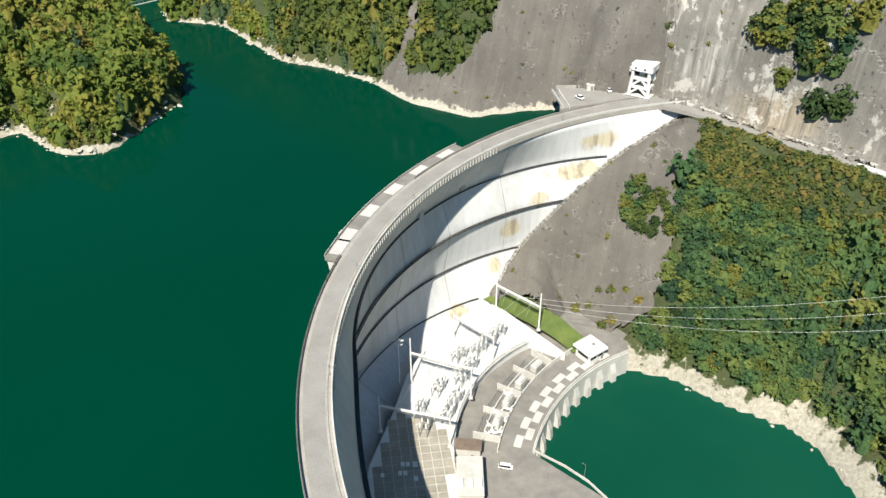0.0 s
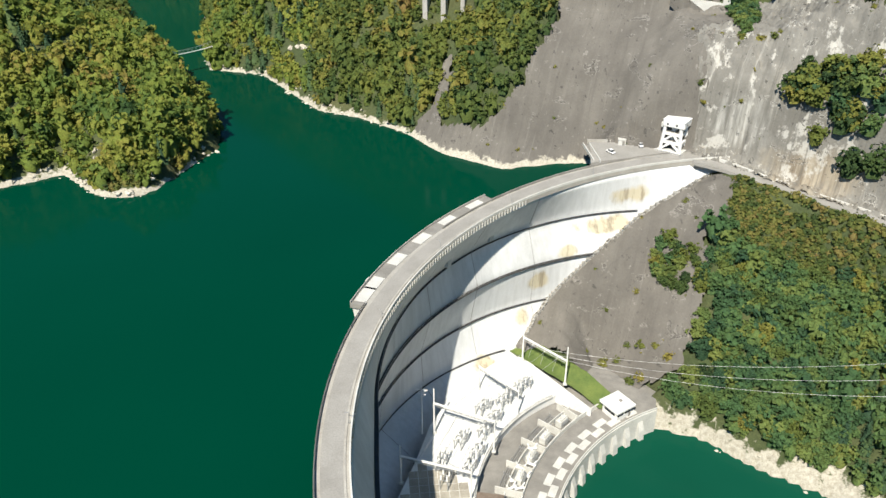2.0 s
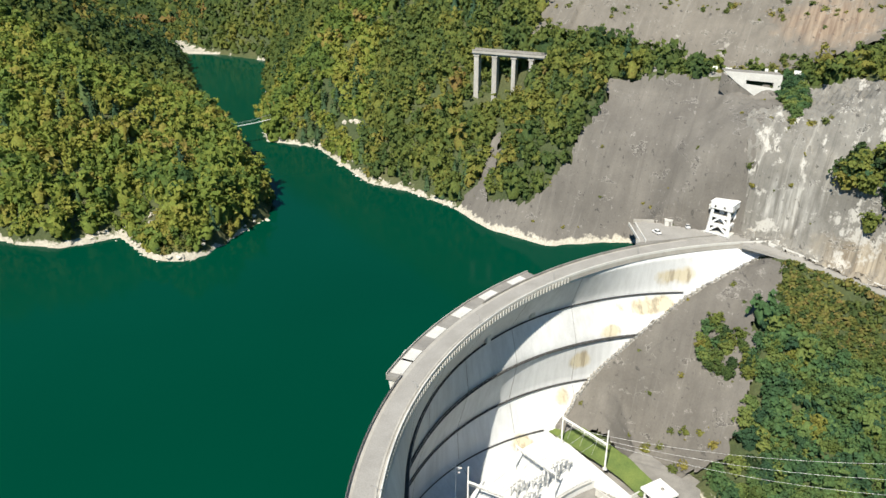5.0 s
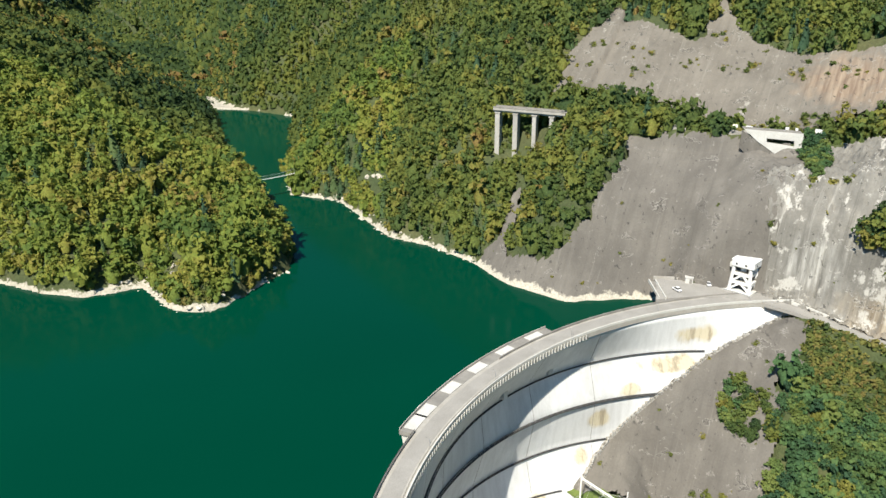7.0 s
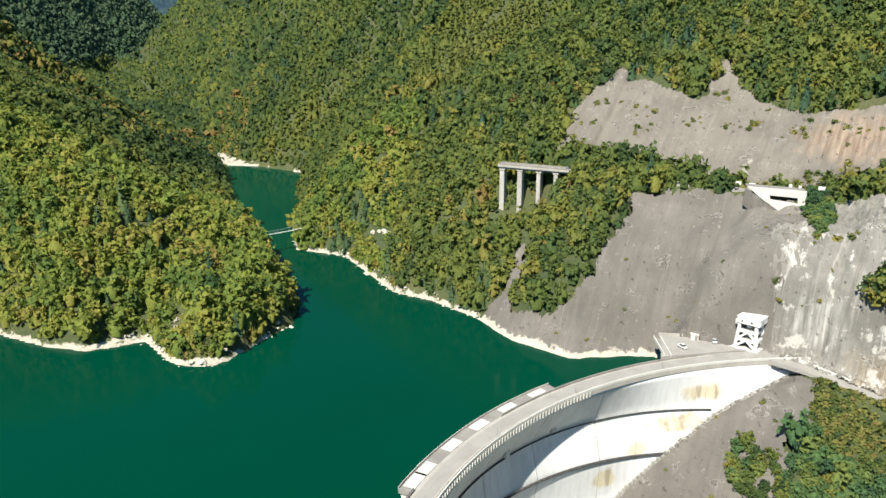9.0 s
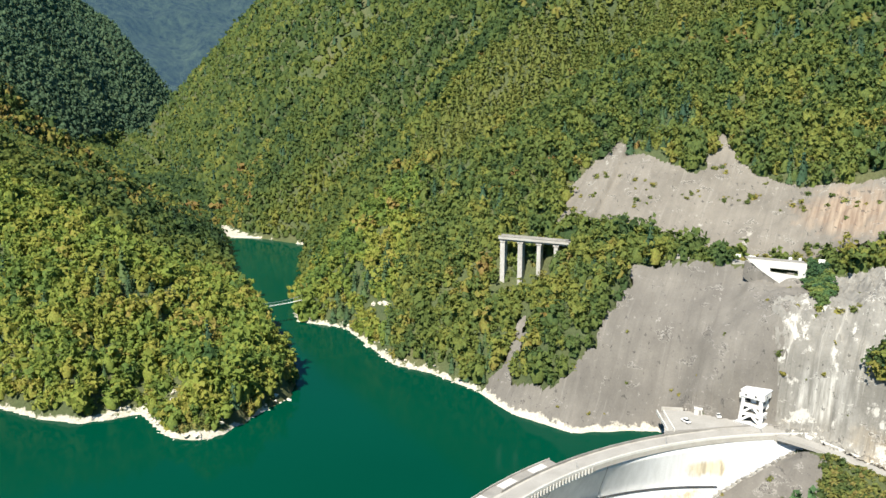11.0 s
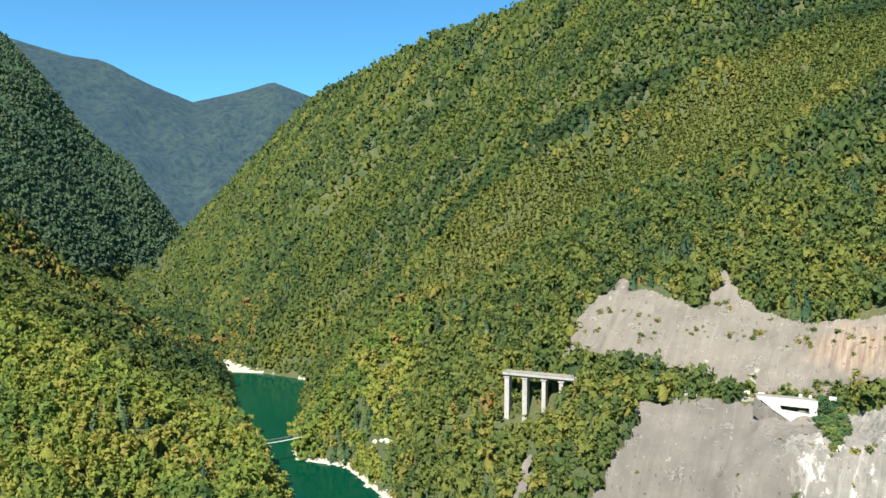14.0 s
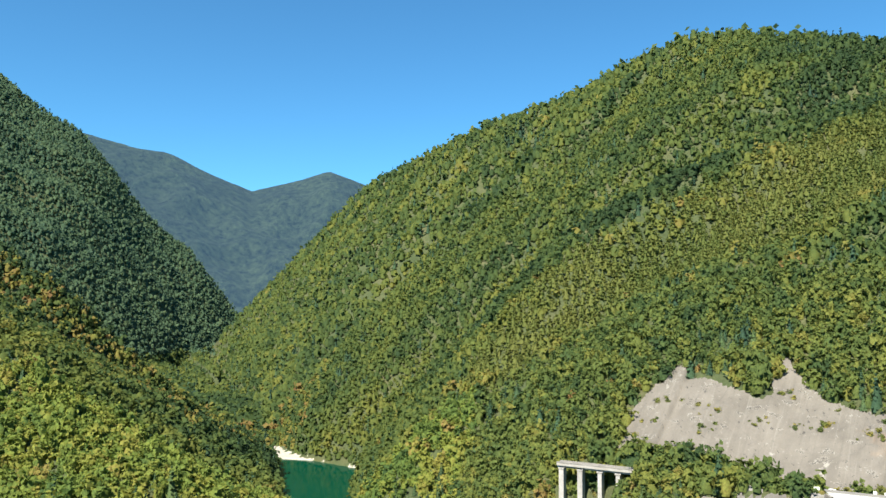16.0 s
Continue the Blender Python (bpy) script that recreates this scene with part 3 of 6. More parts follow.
def patch(name, poly, step, lift, relief, scale, material, seed, rough=0.07, ledge=0.0):
    """A facing laid on the ground inside an outline, with its own relief."""
    px, py = [p[0] for p in poly], [p[1] for p in poly]
    xs, ys = np.arange(min(px) - step, max(px) + step, step), np.arange(min(py) - step, max(py) + step, step)
    X, Y = np.meshgrid(xs, ys)
    jit = np.random.RandomState(seed)
    X, Y = X + jit.uniform(-0.25, 0.25, X.shape) * step, Y + jit.uniform(-0.25, 0.25, X.shape) * step
    Z = land(X, Y) + lift + relief * (0.6 * waves(X, Y + 0.7 * X, scale, seed) + 0.4 * np.abs(waves(X, Y, scale * 0.35, seed + 1)))
    Z += rough * relief * waves(X, Y, 2.4, seed + 2)
    if ledge:
        Z += ledge * (((Z * 0.24 + 0.5 * waves(X, Y, 13, seed + 4)) % 1.0) ** 0.5 - 0.66)
    wob = 1.6 * waves(X, Y, 11, seed + 3)
    keep = inside(X + wob, Y - wob, poly)
    number = np.cumsum(keep.ravel()).reshape(keep.shape) - 1
    q = keep[:-1, :-1] & keep[:-1, 1:] & keep[1:, 1:] & keep[1:, :-1]
    j, i = np.where(q)
    f = np.stack([number[j, i], number[j, i + 1], number[j + 1, i + 1], number[j + 1, i]], 1)
    ob = mesh_object(name, np.stack([X[keep], Y[keep], Z[keep]], 1).tolist(), f.tolist(), material, smooth_shade=True)
    mark_shore(ob)
    return ob


SLAB = [(-43, 370), (-23, 340), (0, 326), (15, 320), (40, 329), (56, 331), (82, 325), (98, 320), (103, 345), (113, 352), (121, 370.5), (92, 372), (90, 377), (53, 391), (41, 389),
        (33, 373), (26, 362), (21, 355), (11, 350), (1, 350), (-8, 356), (-18, 364), (-13, 381), (-11, 396), (-18, 394), (-20, 380), (-24, 373)]
CLIFF = [(94, 320), (95, 348), (103, 346), (113, 356), (123, 367), (142, 355), (147, 338), (150, 323), (168, 302), (196, 268), (180, 266), (164, 278), (143, 294), (130, 303), (112, 313)]
SCAR = [(0, 440), (8, 466), (34, 486), (45, 475), (76, 458), (86, 470), (92, 489), (98, 470), (106, 453), (127, 432), (158, 417), (185, 402), (170, 370), (146, 376), (119, 384), (87, 401), (70, 415), (29, 431)]
LOWER_SLAB = [(17, 279), (30, 291), (50, 302), (68, 314), (84, 319), (100, 317), (110, 305), (105, 292), (97, 287), (95, 270), (91, 259), (84, 251), (72, 252), (57, 258), (45, 261), (34, 267), (20, 270), (16, 275)]
gx = steps([-4500, (-2500, 250), (-1200, 40), (-700, 15), (-420, 9), (-290, 5), (30, 3.5), (200, 2), (330, 7), (600, 12), (1500, 60), (4500, 300)])
gy = steps([-3000, (-900, 150), (-200, 35), (20, 12), (150, 6), (288, 3), (350, 1.6), (480, 3), (760, 6), (1150, 8), (1800, 16), (2600, 50), (4600, 250)])
GX, GY = np.meshgrid(gx, gy)
GZ = land(GX, GY)
for poly, deep in ((SLAB, 9), (CLIFF, 12), (SCAR, 6), (LOWER_SLAB, 6)):
    GZ = GZ - deep * inside(GX, GY, poly)        # bedding under the facings
GZ = GZ - 2.2 * smooth(np.hypot(GX, GY), 520, 700) * (GZ > 6)      # the bed lies under its leaf mould
nx, ny = len(gx), len(gy)
idx = np.arange(nx * ny).reshape(ny, nx)
quads = np.stack([idx[:-1, :-1], idx[:-1, 1:], idx[1:, 1:], idx[1:, :-1]], -1).reshape(-1, 4)
ground = mesh_object("ground", np.stack([GX, GY, GZ], -1).reshape(-1, 3).tolist(), quads.tolist(), M_GROUND, smooth_shade=True)
mark_shore(ground)
tagged(ground, "steep wooded valley sides with grey slabs and pale shores", "ground", kind="structure")


# downstream face: a circle at each level (height, centre x, centre y, radius)
LEVELS = [(9.5, 132.9, 160.4, 161.55), (-7.2, 85.6, 193.9, 113.6), (-22.0, 83.3, 183.2, 114.9), (-41.0, 67.2, 190.5, 102.6), (-57.0, 52.4, 187.6, 91.5), (-68.0, 57.0, 188.0, 83.0), (-80.0, 57.0, 188.0, 80.0)]
HX, HY = 75.0, 188.0


def reach(level, a):
    """How far one level's circle lies from the middle of the bowl."""
    _, cx, cy, r = level
    bx, by = HX - cx, HY - cy
    b = bx * math.cos(a) + by * math.sin(a)
    return -b + math.sqrt(max(b * b - (bx * bx + by * by - r * r), 0))


def face_point(z, a):
    """The point of the downstream face at height z, in the direction a (radians) from the middle of the bowl."""
    zs = [l[0] for l in LEVELS][::-1]
    k = math.degrees(a) - 186                         # past this the lower rings come to follow the crest
    e = a if k < 0 else radians(186 + 12 * (1 - math.exp(-k / 12)))
    d = [reach(l, e) for l in LEVELS]
    s = float(np.interp(z, zs, d[::-1])) + reach(LEVELS[0], a) - d[0]
    return HX + s * math.cos(a), HY + s * math.sin(a)


dam_line = []
for k in range(30):
    a = radians(228 - (228 - 92) * k / 29)
    x, y = face_point(0, a)
    dam_line.append((x + 4 * math.cos(a), y + 4 * math.sin(a)))

lake_line = dam_line + [(80, 345), (60, 420), (-100, 560), (-200, 770), (-430, 770), (-430, 400), (-460, 300), (-460, 0), (-100, -30), (10, 15)]
water = mesh_object("water", [(x, y, 0) for x, y in lake_line], [list(range(len(lake_line)))], M_LAKE)
tagged(water, "still deep green reservoir water behind the dam", "water", kind="structure")
tail_line = [(28, 262), (75, 262), (160, 240), (230, 60), (300, -300), (60, -300), (60, 120), (10, 160)]
tail_water = mesh_object("water", [(x, y, TAIL_Z) for x, y in tail_line], [list(range(len(tail_line)))], M_POOL)
tagged(tail_water, "still green pool below the dam", "water", kind="structure")

for name, poly, relief, scale, m, seed, label in (
        ("slope_facing", SLAB, 0.6, 14, M_SLAB, 41, "steep grey sprayed-concrete slope above the lake, cracked and streaked"),
        ("rock_slope", CLIFF, 2.6, 6, M_CLIFF, 51, "rough pale rock face beside the crest road"),
        ("slope_facing", SCAR, 0.7, 12, M_SCAR, 61, "high bare stabilised slope, grey with rusty stains"),
        ("slope_facing", LOWER_SLAB, 0.6, 12, M_SLAB, 71, "grey sprayed-concrete slope below the dam abutment")):
    tagged(patch(name, poly, 0.8 if poly is CLIFF else 1.1, 0.45, relief, scale, m, seed, 0.28 if poly is CLIFF else 0.07, 2.2 if poly is CLIFF else 0.0), label, "slope", kind="structure")
BARE = [SLAB, CLIFF, SCAR, LOWER_SLAB]

# mountains that close the valley, far off
az = np.radians(np.linspace(-80, 25, 211))
el = np.interp(np.degrees(az), [-80, -50, -42, -39.5, -35.6, -33, -30.5, -27.5, -24.5, -22.1, -20, -17, 0, 25], [14, 13.5, 12.6, 11.8, 10.9, 10.6, 9.4, 8.3, 9.1, 9.9, 9.2, 8.0, 7.0, 6.0])
dist = np.linspace(2650, 4300, 90)
A, D = np.meshgrid(az, dist)
s_ = np.clip((D - 2650) / (4250 - 2650), 0, 1)
fold = 0.45 - 0.9 * np.abs(waves(A * 1800 + D * 0.35, D * 0.2, 520, 21)) + 0.3 * (0.4 - np.abs(waves(A * 1800 - D * 0.3, D * 0.3, 210, 22)))
top = np.tan(np.radians(el))[None] * 4200 + 150
Zf = -40 + (top + 40) * s_ ** 1.15 * (1 + 0.75 * fold * (1 - s_) ** 0.8) + 12 * waves(A * 4000, D, 45, 23) * s_ * (1 - s_ * 0.75)
nf = len(az)
fi = np.arange(A.size).reshape(A.shape)
fq = np.stack([fi[:-1, :-1], fi[:-1, 1:], fi[1:, 1:], fi[1:, :-1]], -1).reshape(-1, 4)
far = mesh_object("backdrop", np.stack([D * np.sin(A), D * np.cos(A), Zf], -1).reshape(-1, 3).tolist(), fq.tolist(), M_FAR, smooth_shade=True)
tagged(far, "far wooded mountain ridge, its blue haze put in as a glow", "mountain", kind="structure")

# ---- the dam ----
dam = empty("dam", (0, 0, 0), label="curved pale concrete arch dam with a road along its crest", category="dam")
FA0, FA1, FN = 66, 232, 120
zs = np.linspace(9.5, -78, 36)
verts, faces = [], []
for k in range(FN + 1):
    a = radians(FA0 + (FA1 - FA0) * k / FN)
    for z in zs:
        verts.append((*face_point(z, a), z))
    for z in zs[::-1]:
        x, y = face_point(z, a)
        th = 6.5 + (9.5 - z) * 0.13
        verts.append((x + th * math.cos(a), y + th * math.sin(a), z))
n2 = 2 * len(zs)
for k in range(FN):
    for j in range(n2):
        a, b = k * n2 + j, k * n2 + (j + 1) % n2
        faces.append((a, a + n2, b + n2, b))
faces += [tuple(range(n2)), tuple(range(FN * n2, (FN + 1) * n2))[::-1]]
mesh_object("wall", verts, faces, M_FACE, dam, True)
C0, C1 = 98, 224
sweep("crest_slab", [(161.4, 9.6), (161.4, 11.5), (170.2, 11.5), (170.2, 9.6)], C0, C1, 120, M_EDGE, dam)
sweep("roadway", [(163.2, 11.5), (163.2, 11.62), (168.7, 11.62), (168.7, 11.5)], C0, C1, 120, M_CREST, dam)
sweep("kerb", [(162.6, 11.5), (162.6, 11.75), (163.2, 11.75), (163.2, 11.5)], C0, C1, 120, M_EDGE, dam)
sweep("parapet", [(161.4, 11.5), (161.4, 12.4), (161.8, 12.4), (161.8, 11.5)], C0, C1, 120, M_CONC, dam)
sweep("parapet", [(169.8, 11.5), (169.8, 12.4), (170.2, 12.4), (170.2, 11.5)], C0, 147.5, 50, M_GREYC, dam)
sweep("parapet", [(169.8, 11.5), (169.8, 12.4), (170.2, 12.4), (170.2, 11.5)], 165.8, C1, 60, M_GREYC, dam)
# near-black strip that draws the shaded outer side of the parapet
sweep("parapet_rail", [(169.95, 12.75), (169.95, 12.85), (170.05, 12.85), (170.05, 12.75)], 165.8, C1, 60, M_DARK, dam)
# the wider deck over the spillway gates, with its hatch covers
P0, P1 = 137.0, 166.0
sweep("gate_deck", [(170.2, 9.9), (170.2, 11.55), (175.0, 11.55), (175.0, 9.9)], P0, P1, 40, M_GREYC, dam, label="wider grey deck on the lake side of the crest")
sweep("parapet", [(174.7, 11.55), (174.7, 12.3), (175.0, 12.3), (175.0, 11.55)], P0, P1, 40, M_EDGE, dam)
for k in range(5):
    a0 = 138.6 + 5.45 * k
    sweep("hatch_cover", [(170.3, 11.55), (170.3, 11.68), (174.3, 11.68), (174.3, 11.55)], a0, a0 + 2.5, 4, M_CONC, dam, label="pale square hatch cover")
sweep("hatch_cover", [(170.3, 11.55), (170.3, 11.68), (174.3, 11.68), (174.3, 11.55)], 162.6, 165.4, 4, M_CONC, dam, label="pale square hatch cover")
for a0 in (137.2, 146.0, 155.0, 165.0):
    sweep("gate_pier", [(169.0, -6.0), (169.0, 9.9), (174.6, 9.9), (172.0, -6.0)], a0, a0 + 0.8, 2, M_CONC, dam)
a = radians(160.2)
for k, (dr_, z0, w) in enumerate(((176.3, -4.0, 2.2),)):
    bm = bmesh.new()
    box(bm, 2.6, w, 13.4, pose(CX + dr_ * math.cos(a), CY + dr_ * math.sin(a), z0, 0, 0, math.degrees(a)), 0.1)
    part("intake_stub", bm, M_CONC, dam)
# corbels under the downstream edge
corbel = None
for k in range(86):
    a = radians(134 + 0.6 * k)
    if corbel is None:
        bm = bmesh.new()
        box(bm, 0.5, 0.45, 2.0, Matrix())
        corbel = part("corbel", bm, M_CONC, dam)
        ob = corbel
    else:
        ob = new("corbel", corbel.data)
        ob.parent = dam
    ob.matrix_basis = pose(CX + 161.3 * math.cos(a), CY + 161.3 * math.sin(a), 9.3, 0, 0, math.degrees(a))
# inspection walkways across the face
for z, e0, e1 in ((-7.2, 92, 216), (-22.0, 101, 216), (-41.0, 112, 214), (-57.0, 126, 212)):
    rings, rails = [], []
    for k in range(101):
        a = radians(e0 + (e1 - e0) * k / 100)
        x, y = face_point(z, a)
        c, s = math.cos(a), math.sin(a)
        rings.append([(x + 0.3 * c, y + 0.3 * s, z), (x - 1.1 * c, y - 1.1 * s, z), (x - 1.1 * c, y - 1.1 * s, z - 0.3), (x + 0.3 * c, y + 0.3 * s, z - 0.3)])
        rails.append([(x - 1.02 * c, y - 1.02 * s, z + 1.0), (x - 1.1 * c, y - 1.1 * s, z + 1.0), (x - 1.1 * c, y - 1.1 * s, z + 1.08), (x - 1.02 * c, y - 1.02 * s, z + 1.08)])
    walkway = mesh_object("walkway", *ribbon(rings), M_GRATE, dam, label="narrow dark steel inspection walkway on brackets")
    mesh_object("handrail", *ribbon(rails), M_STEEL, walkway)
    bm, br = bmesh.new(), bmesh.new()
    for k in range(76):
        a = radians(e0 + (e1 - e0) * k / 75)
        x, y = face_point(z, a)
        c, s = math.cos(a), math.sin(a)
        beam(bm, (x - 1.06 * c, y - 1.06 * s, z), (x - 1.06 * c, y - 1.06 * s, z + 1.05), 0.07)
        if k % 2:
            beam(br, (x - 1.0 * c, y - 1.0 * s, z - 0.3), (x + 0.2 * c, y + 0.2 * s, z - 1.4), 0.2)
    tagged(part("rail_posts", bm, M_STEEL, walkway), kind="stuff")
    tagged(part("brackets", br, M_GREYC, walkway), kind="stuff")
# upright joints between the blocks of the wall
for adeg in (117, 133, 148, 163, 178):
    a = radians(adeg)
    rings = []
    for z in np.linspace(9.0, -76, 40):
        x, y = face_point(z, a)
        c, s = math.cos(a), math.sin(a)
        rings.append([(x + 0.2 * c + 0.09 * s, y + 0.2 * s - 0.09 * c, z), (x - 0.05 * c + 0.09 * s, y - 0.05 * s - 0.09 * c, z),
                      (x - 0.05 * c - 0.09 * s, y - 0.05 * s + 0.09 * c, z), (x + 0.2 * c - 0.09 * s, y + 0.2 * s + 0.09 * c, z)])
    mesh_object("joint", *ribbon(rings), M_GREYC, dam, label="dark upright joint between wall blocks")
# stepped concrete along the foot of the wall on the abutment
stair = empty("abutment_stair", (0, 0, 0), label="stepped pale concrete gutter along the foot of the dam", category="stairs")
line = []
for z in np.linspace(6.0, -54, 44):
    a_best = None
    for adeg in np.arange(77, 150, 0.5):
        x, y = face_point(z, radians(adeg))
        if float(land(x, y)) < z - 0.2:
            a_best = radians(adeg)
            break
    if a_best is not None:
        line.append((*face_point(z, a_best), z))
for p, q in zip(line, line[1:]):
    d = Vector(q) - Vector(p)
    turn = math.degrees(math.atan2(d.y, d.x))
    ln = math.hypot(d.x, d.y)
    nx_, ny_ = d.y / max(ln, 1e-3), -d.x / max(ln, 1e-3)
    side = 1.0 if nx_ * 0.5 - ny_ > 0 else -1.0
    bm = bmesh.new()
    box(bm, ln * 0.75 + 0.3, 1.7, 2.6, Matrix(), 0.08)
    st = part("step", bm, M_EDGE, stair)
    st.matrix_basis = pose((p[0] + q[0]) / 2 + nx_ * side * 0.9, (p[1] + q[1]) / 2 + ny_ * side * 0.9, (p[2] + q[2]) / 2 - 2.2, 0, 0, turn)
bm = bmesh.new()
for p, q in zip(line, line[1:]):
    beam(bm, (p[0] + 1.2, p[1] - 1.6, p[2] + 1.9), (q[0] + 1.2, q[1] - 1.6, q[2] + 1.9), 0.14)
    beam(bm, (p[0] + 1.2, p[1] - 1.6, p[2] - 0.5), (p[0] + 1.2, p[1] - 1.6, p[2] + 1.9), 0.1)
part("stair_rail", bm, M_STEEL, stair)

# ---- works at the foot of the dam ----
def poly_slab(name, line, z0, z1, material, parent=None, label=""):
    n = len(line)
    area = sum(line[k][0] * line[(k + 1) % n][1] - line[(k + 1) % n][0] * line[k][1] for k in range(n))
    line = line if area > 0 else line[::-1]
    v = [(x, y, z0) for x, y in line] + [(x, y, z1) for x, y in line]
    f = [list(range(n, 2 * n)), list(range(n))[::-1]] + [(k, (k + 1) % n, (k + 1) % n + n, k + n) for k in range(n)]
    return mesh_object(name, v, f, material, parent, label=label)


front = arc(68, 196, 122, 24, 71, 186)
back = [(22, 268), (10, 262), (-4, 247), (-14, 224), (-18, 205), (-25, 180), (-26, 150), (0, 150)]
yard = poly_slab("switchyard_terrace", front + [(48, 236)] + back, -80, YARD_Z, M_YARD)
tagged(yard, "white concrete terrace of the switchyard below the dam", "terrace", kind="structure")
lower = poly_slab("pavement", arc(82.6, 165, 116, 24, 110.5, 167.2) + [(78, 262), (40, 275), (0, 230), (-5, 150), (52, 150), (54, 168)], -80, ROAD_Z, M_GREYC)
tagged(lower, "grey concrete road and plaza beside the tailwater pool", "pavement", kind="structure")


def paved(holder, poly, z, size, turn, material, limit=160):
    """Square paving slabs, each its own piece, wherever a whole one fits inside the outline."""
    c, s = math.cos(radians(turn)), math.sin(radians(turn))
    mx, my = sum(p[0] for p in poly) / len(poly), sum(p[1] for p in poly) / len(poly)
    bm = bmesh.new()
    box(bm, size - 0.14, size - 0.14, 0.12, Matrix(), 0.03)
    me = bpy.data.meshes.new("paving_slab")
    bm.to_mesh(me)
    bm.free()
    me.materials.append(material)
    n = 0
    for i in range(-20, 21):
        for j in range(-20, 21):
            cs = [((i + u) * size, (j + w) * size) for u in (-0.5, 0.5) for w in (-0.5, 0.5)]
            px, py = np.array([mx + a * c - b * s for a, b in cs]), np.array([my + a * s + b * c for a, b in cs])
            if inside(px, py, poly).all() and n < limit:
                ob = new("paving_slab", me)
                ob.parent = holder
                ob.matrix_basis = pose(px.mean(), py.mean(), z - 0.05, 0, 0, turn)
                n += 1


paved(yard, [(-24, 185), (-25, 151), (1, 151), (4, 170), (4, 190), (-2, 204), (-19, 206)], YARD_Z, 3.4, 8, M_APRON)
paved(lower, [(31, 188), (15, 184), (15, 152), (50, 152), (52, 168)], ROAD_Z, 5.0, -28, M_GREYC)

# pale covers set in the apron
for x, y, w in ((-13.8, 180.1, 1.3), (-12.1, 180.1, 1.3), (-14.5, 176.3, 1.3), (-12.8, 176.3, 1.3), (-9.6, 180.1, 1.6), (-9.2, 174.1, 1.4), (-20.3, 175.4, 1.2)):
    bm = bmesh.new()
    box(bm, w, w * 1.5, 0.35, pose(x, y, YARD_Z + 0.06, 0, 0, 8), 0.06)
    tagged(part("access_cover", bm, M_WHITE), "pale raised access cover on the tan paving", "cover", "access covers in the yard")

# ---- trees ----
def unit(rng, n):
    v = rng.normal(size=(n, 3))
    return v / np.linalg.norm(v, axis=1, keepdims=True)


def leaf_quads(rng, centres, normals, size, loose=0.75):
    """Small four-cornered leaf clumps, tilted about the given normals."""
    n = len(centres)
    nn = normals + rng.normal(scale=loose, size=(n, 3))
    nn /= np.linalg.norm(nn, axis=1, keepdims=True)
    u = np.cross(nn, unit(rng, n))
    u /= np.linalg.norm(u, axis=1, keepdims=True)
    w = np.cross(nn, u)
    s = (size * rng.uniform(0.6, 1.3, n))[:, None]
    q = np.stack([centres - u * s - w * s * 0.5, centres + u * s * 0.4 - w * s * 0.9, centres + u * s + w * s * 0.5, centres - u * s * 0.4 + w * s * 0.9], 1)
    return q.reshape(-1, 3), np.arange(4 * n).reshape(-1, 4)


def core(rng, seg=5, rings=((0.78, 0.12), (0.5, 0.5), (0.0, 0.74), (-0.5, 0.74), (-1.1, 0.5))):
    """The leafy body under the outer clumps: an uneven dome, so that no ground shows through a crown."""
    v = []
    for z, q in rings:
        for k in range(seg):
            a = 6.283 * (k + rng.uniform(-0.25, 0.25)) / seg
            e = rng.uniform(0.78, 1.18)
            v.append((math.cos(a) * q * e, math.sin(a) * q * e, z * 0.85 * rng.uniform(0.88, 1.12)))
    f = [(b + k, b + seg + k, b + seg + (k + 1) % seg, b + (k + 1) % seg) for b in range(0, seg * (len(rings) - 1), seg) for k in range(seg)]
    return np.array(v), np.array(f)[:, ::-1]


def broad_crown(rng, lumps, per, size, r=1.0, loose=0.6, body=True, swell=(0.22, 0.5)):
    """A crown about 1 m in radius, of leaf clumps on a heap of lumps, with gaps."""
    c = unit(rng, lumps) * rng.uniform(0.35, 0.85, (lumps, 1)) * r
    c[:, 2] = np.where(rng.uniform(0, 1, lumps) < 0.3, -np.abs(c[:, 2]) * 0.7, np.abs(c[:, 2]) * 0.95 + rng.uniform(-0.15, 0.1, lumps))
    rad = rng.uniform(*swell, lumps)
    pts, nor = [], []
    for k in range(lumps):
        d = unit(rng, per)
        d[:, 2] = np.where(d[:, 2] < -0.35, -d[:, 2], d[:, 2])
        pts.append(c[k] + d * rad[k] * rng.uniform(0.8, 1.08, (per, 1)))
        nor.append(d)
    pts, nor = np.concatenate(pts), np.concatenate(nor)
    nor = nor * 0.75 + 0.4 * pts / (np.linalg.norm(pts, axis=1, keepdims=True) + 1e-6)
    v, f = leaf_quads(rng, pts, nor, size, loose)
    bv, bf = core(rng, 5, ((0.5, 0.1), (0.22, 0.42), (-0.3, 0.58), (-1.0, 0.46))) if body else core(rng, 4, ((0.55, 0.2), (0.0, 0.66), (-0.9, 0.6)))
    return np.concatenate([v, bv]), np.concatenate([f, bf + len(v)])


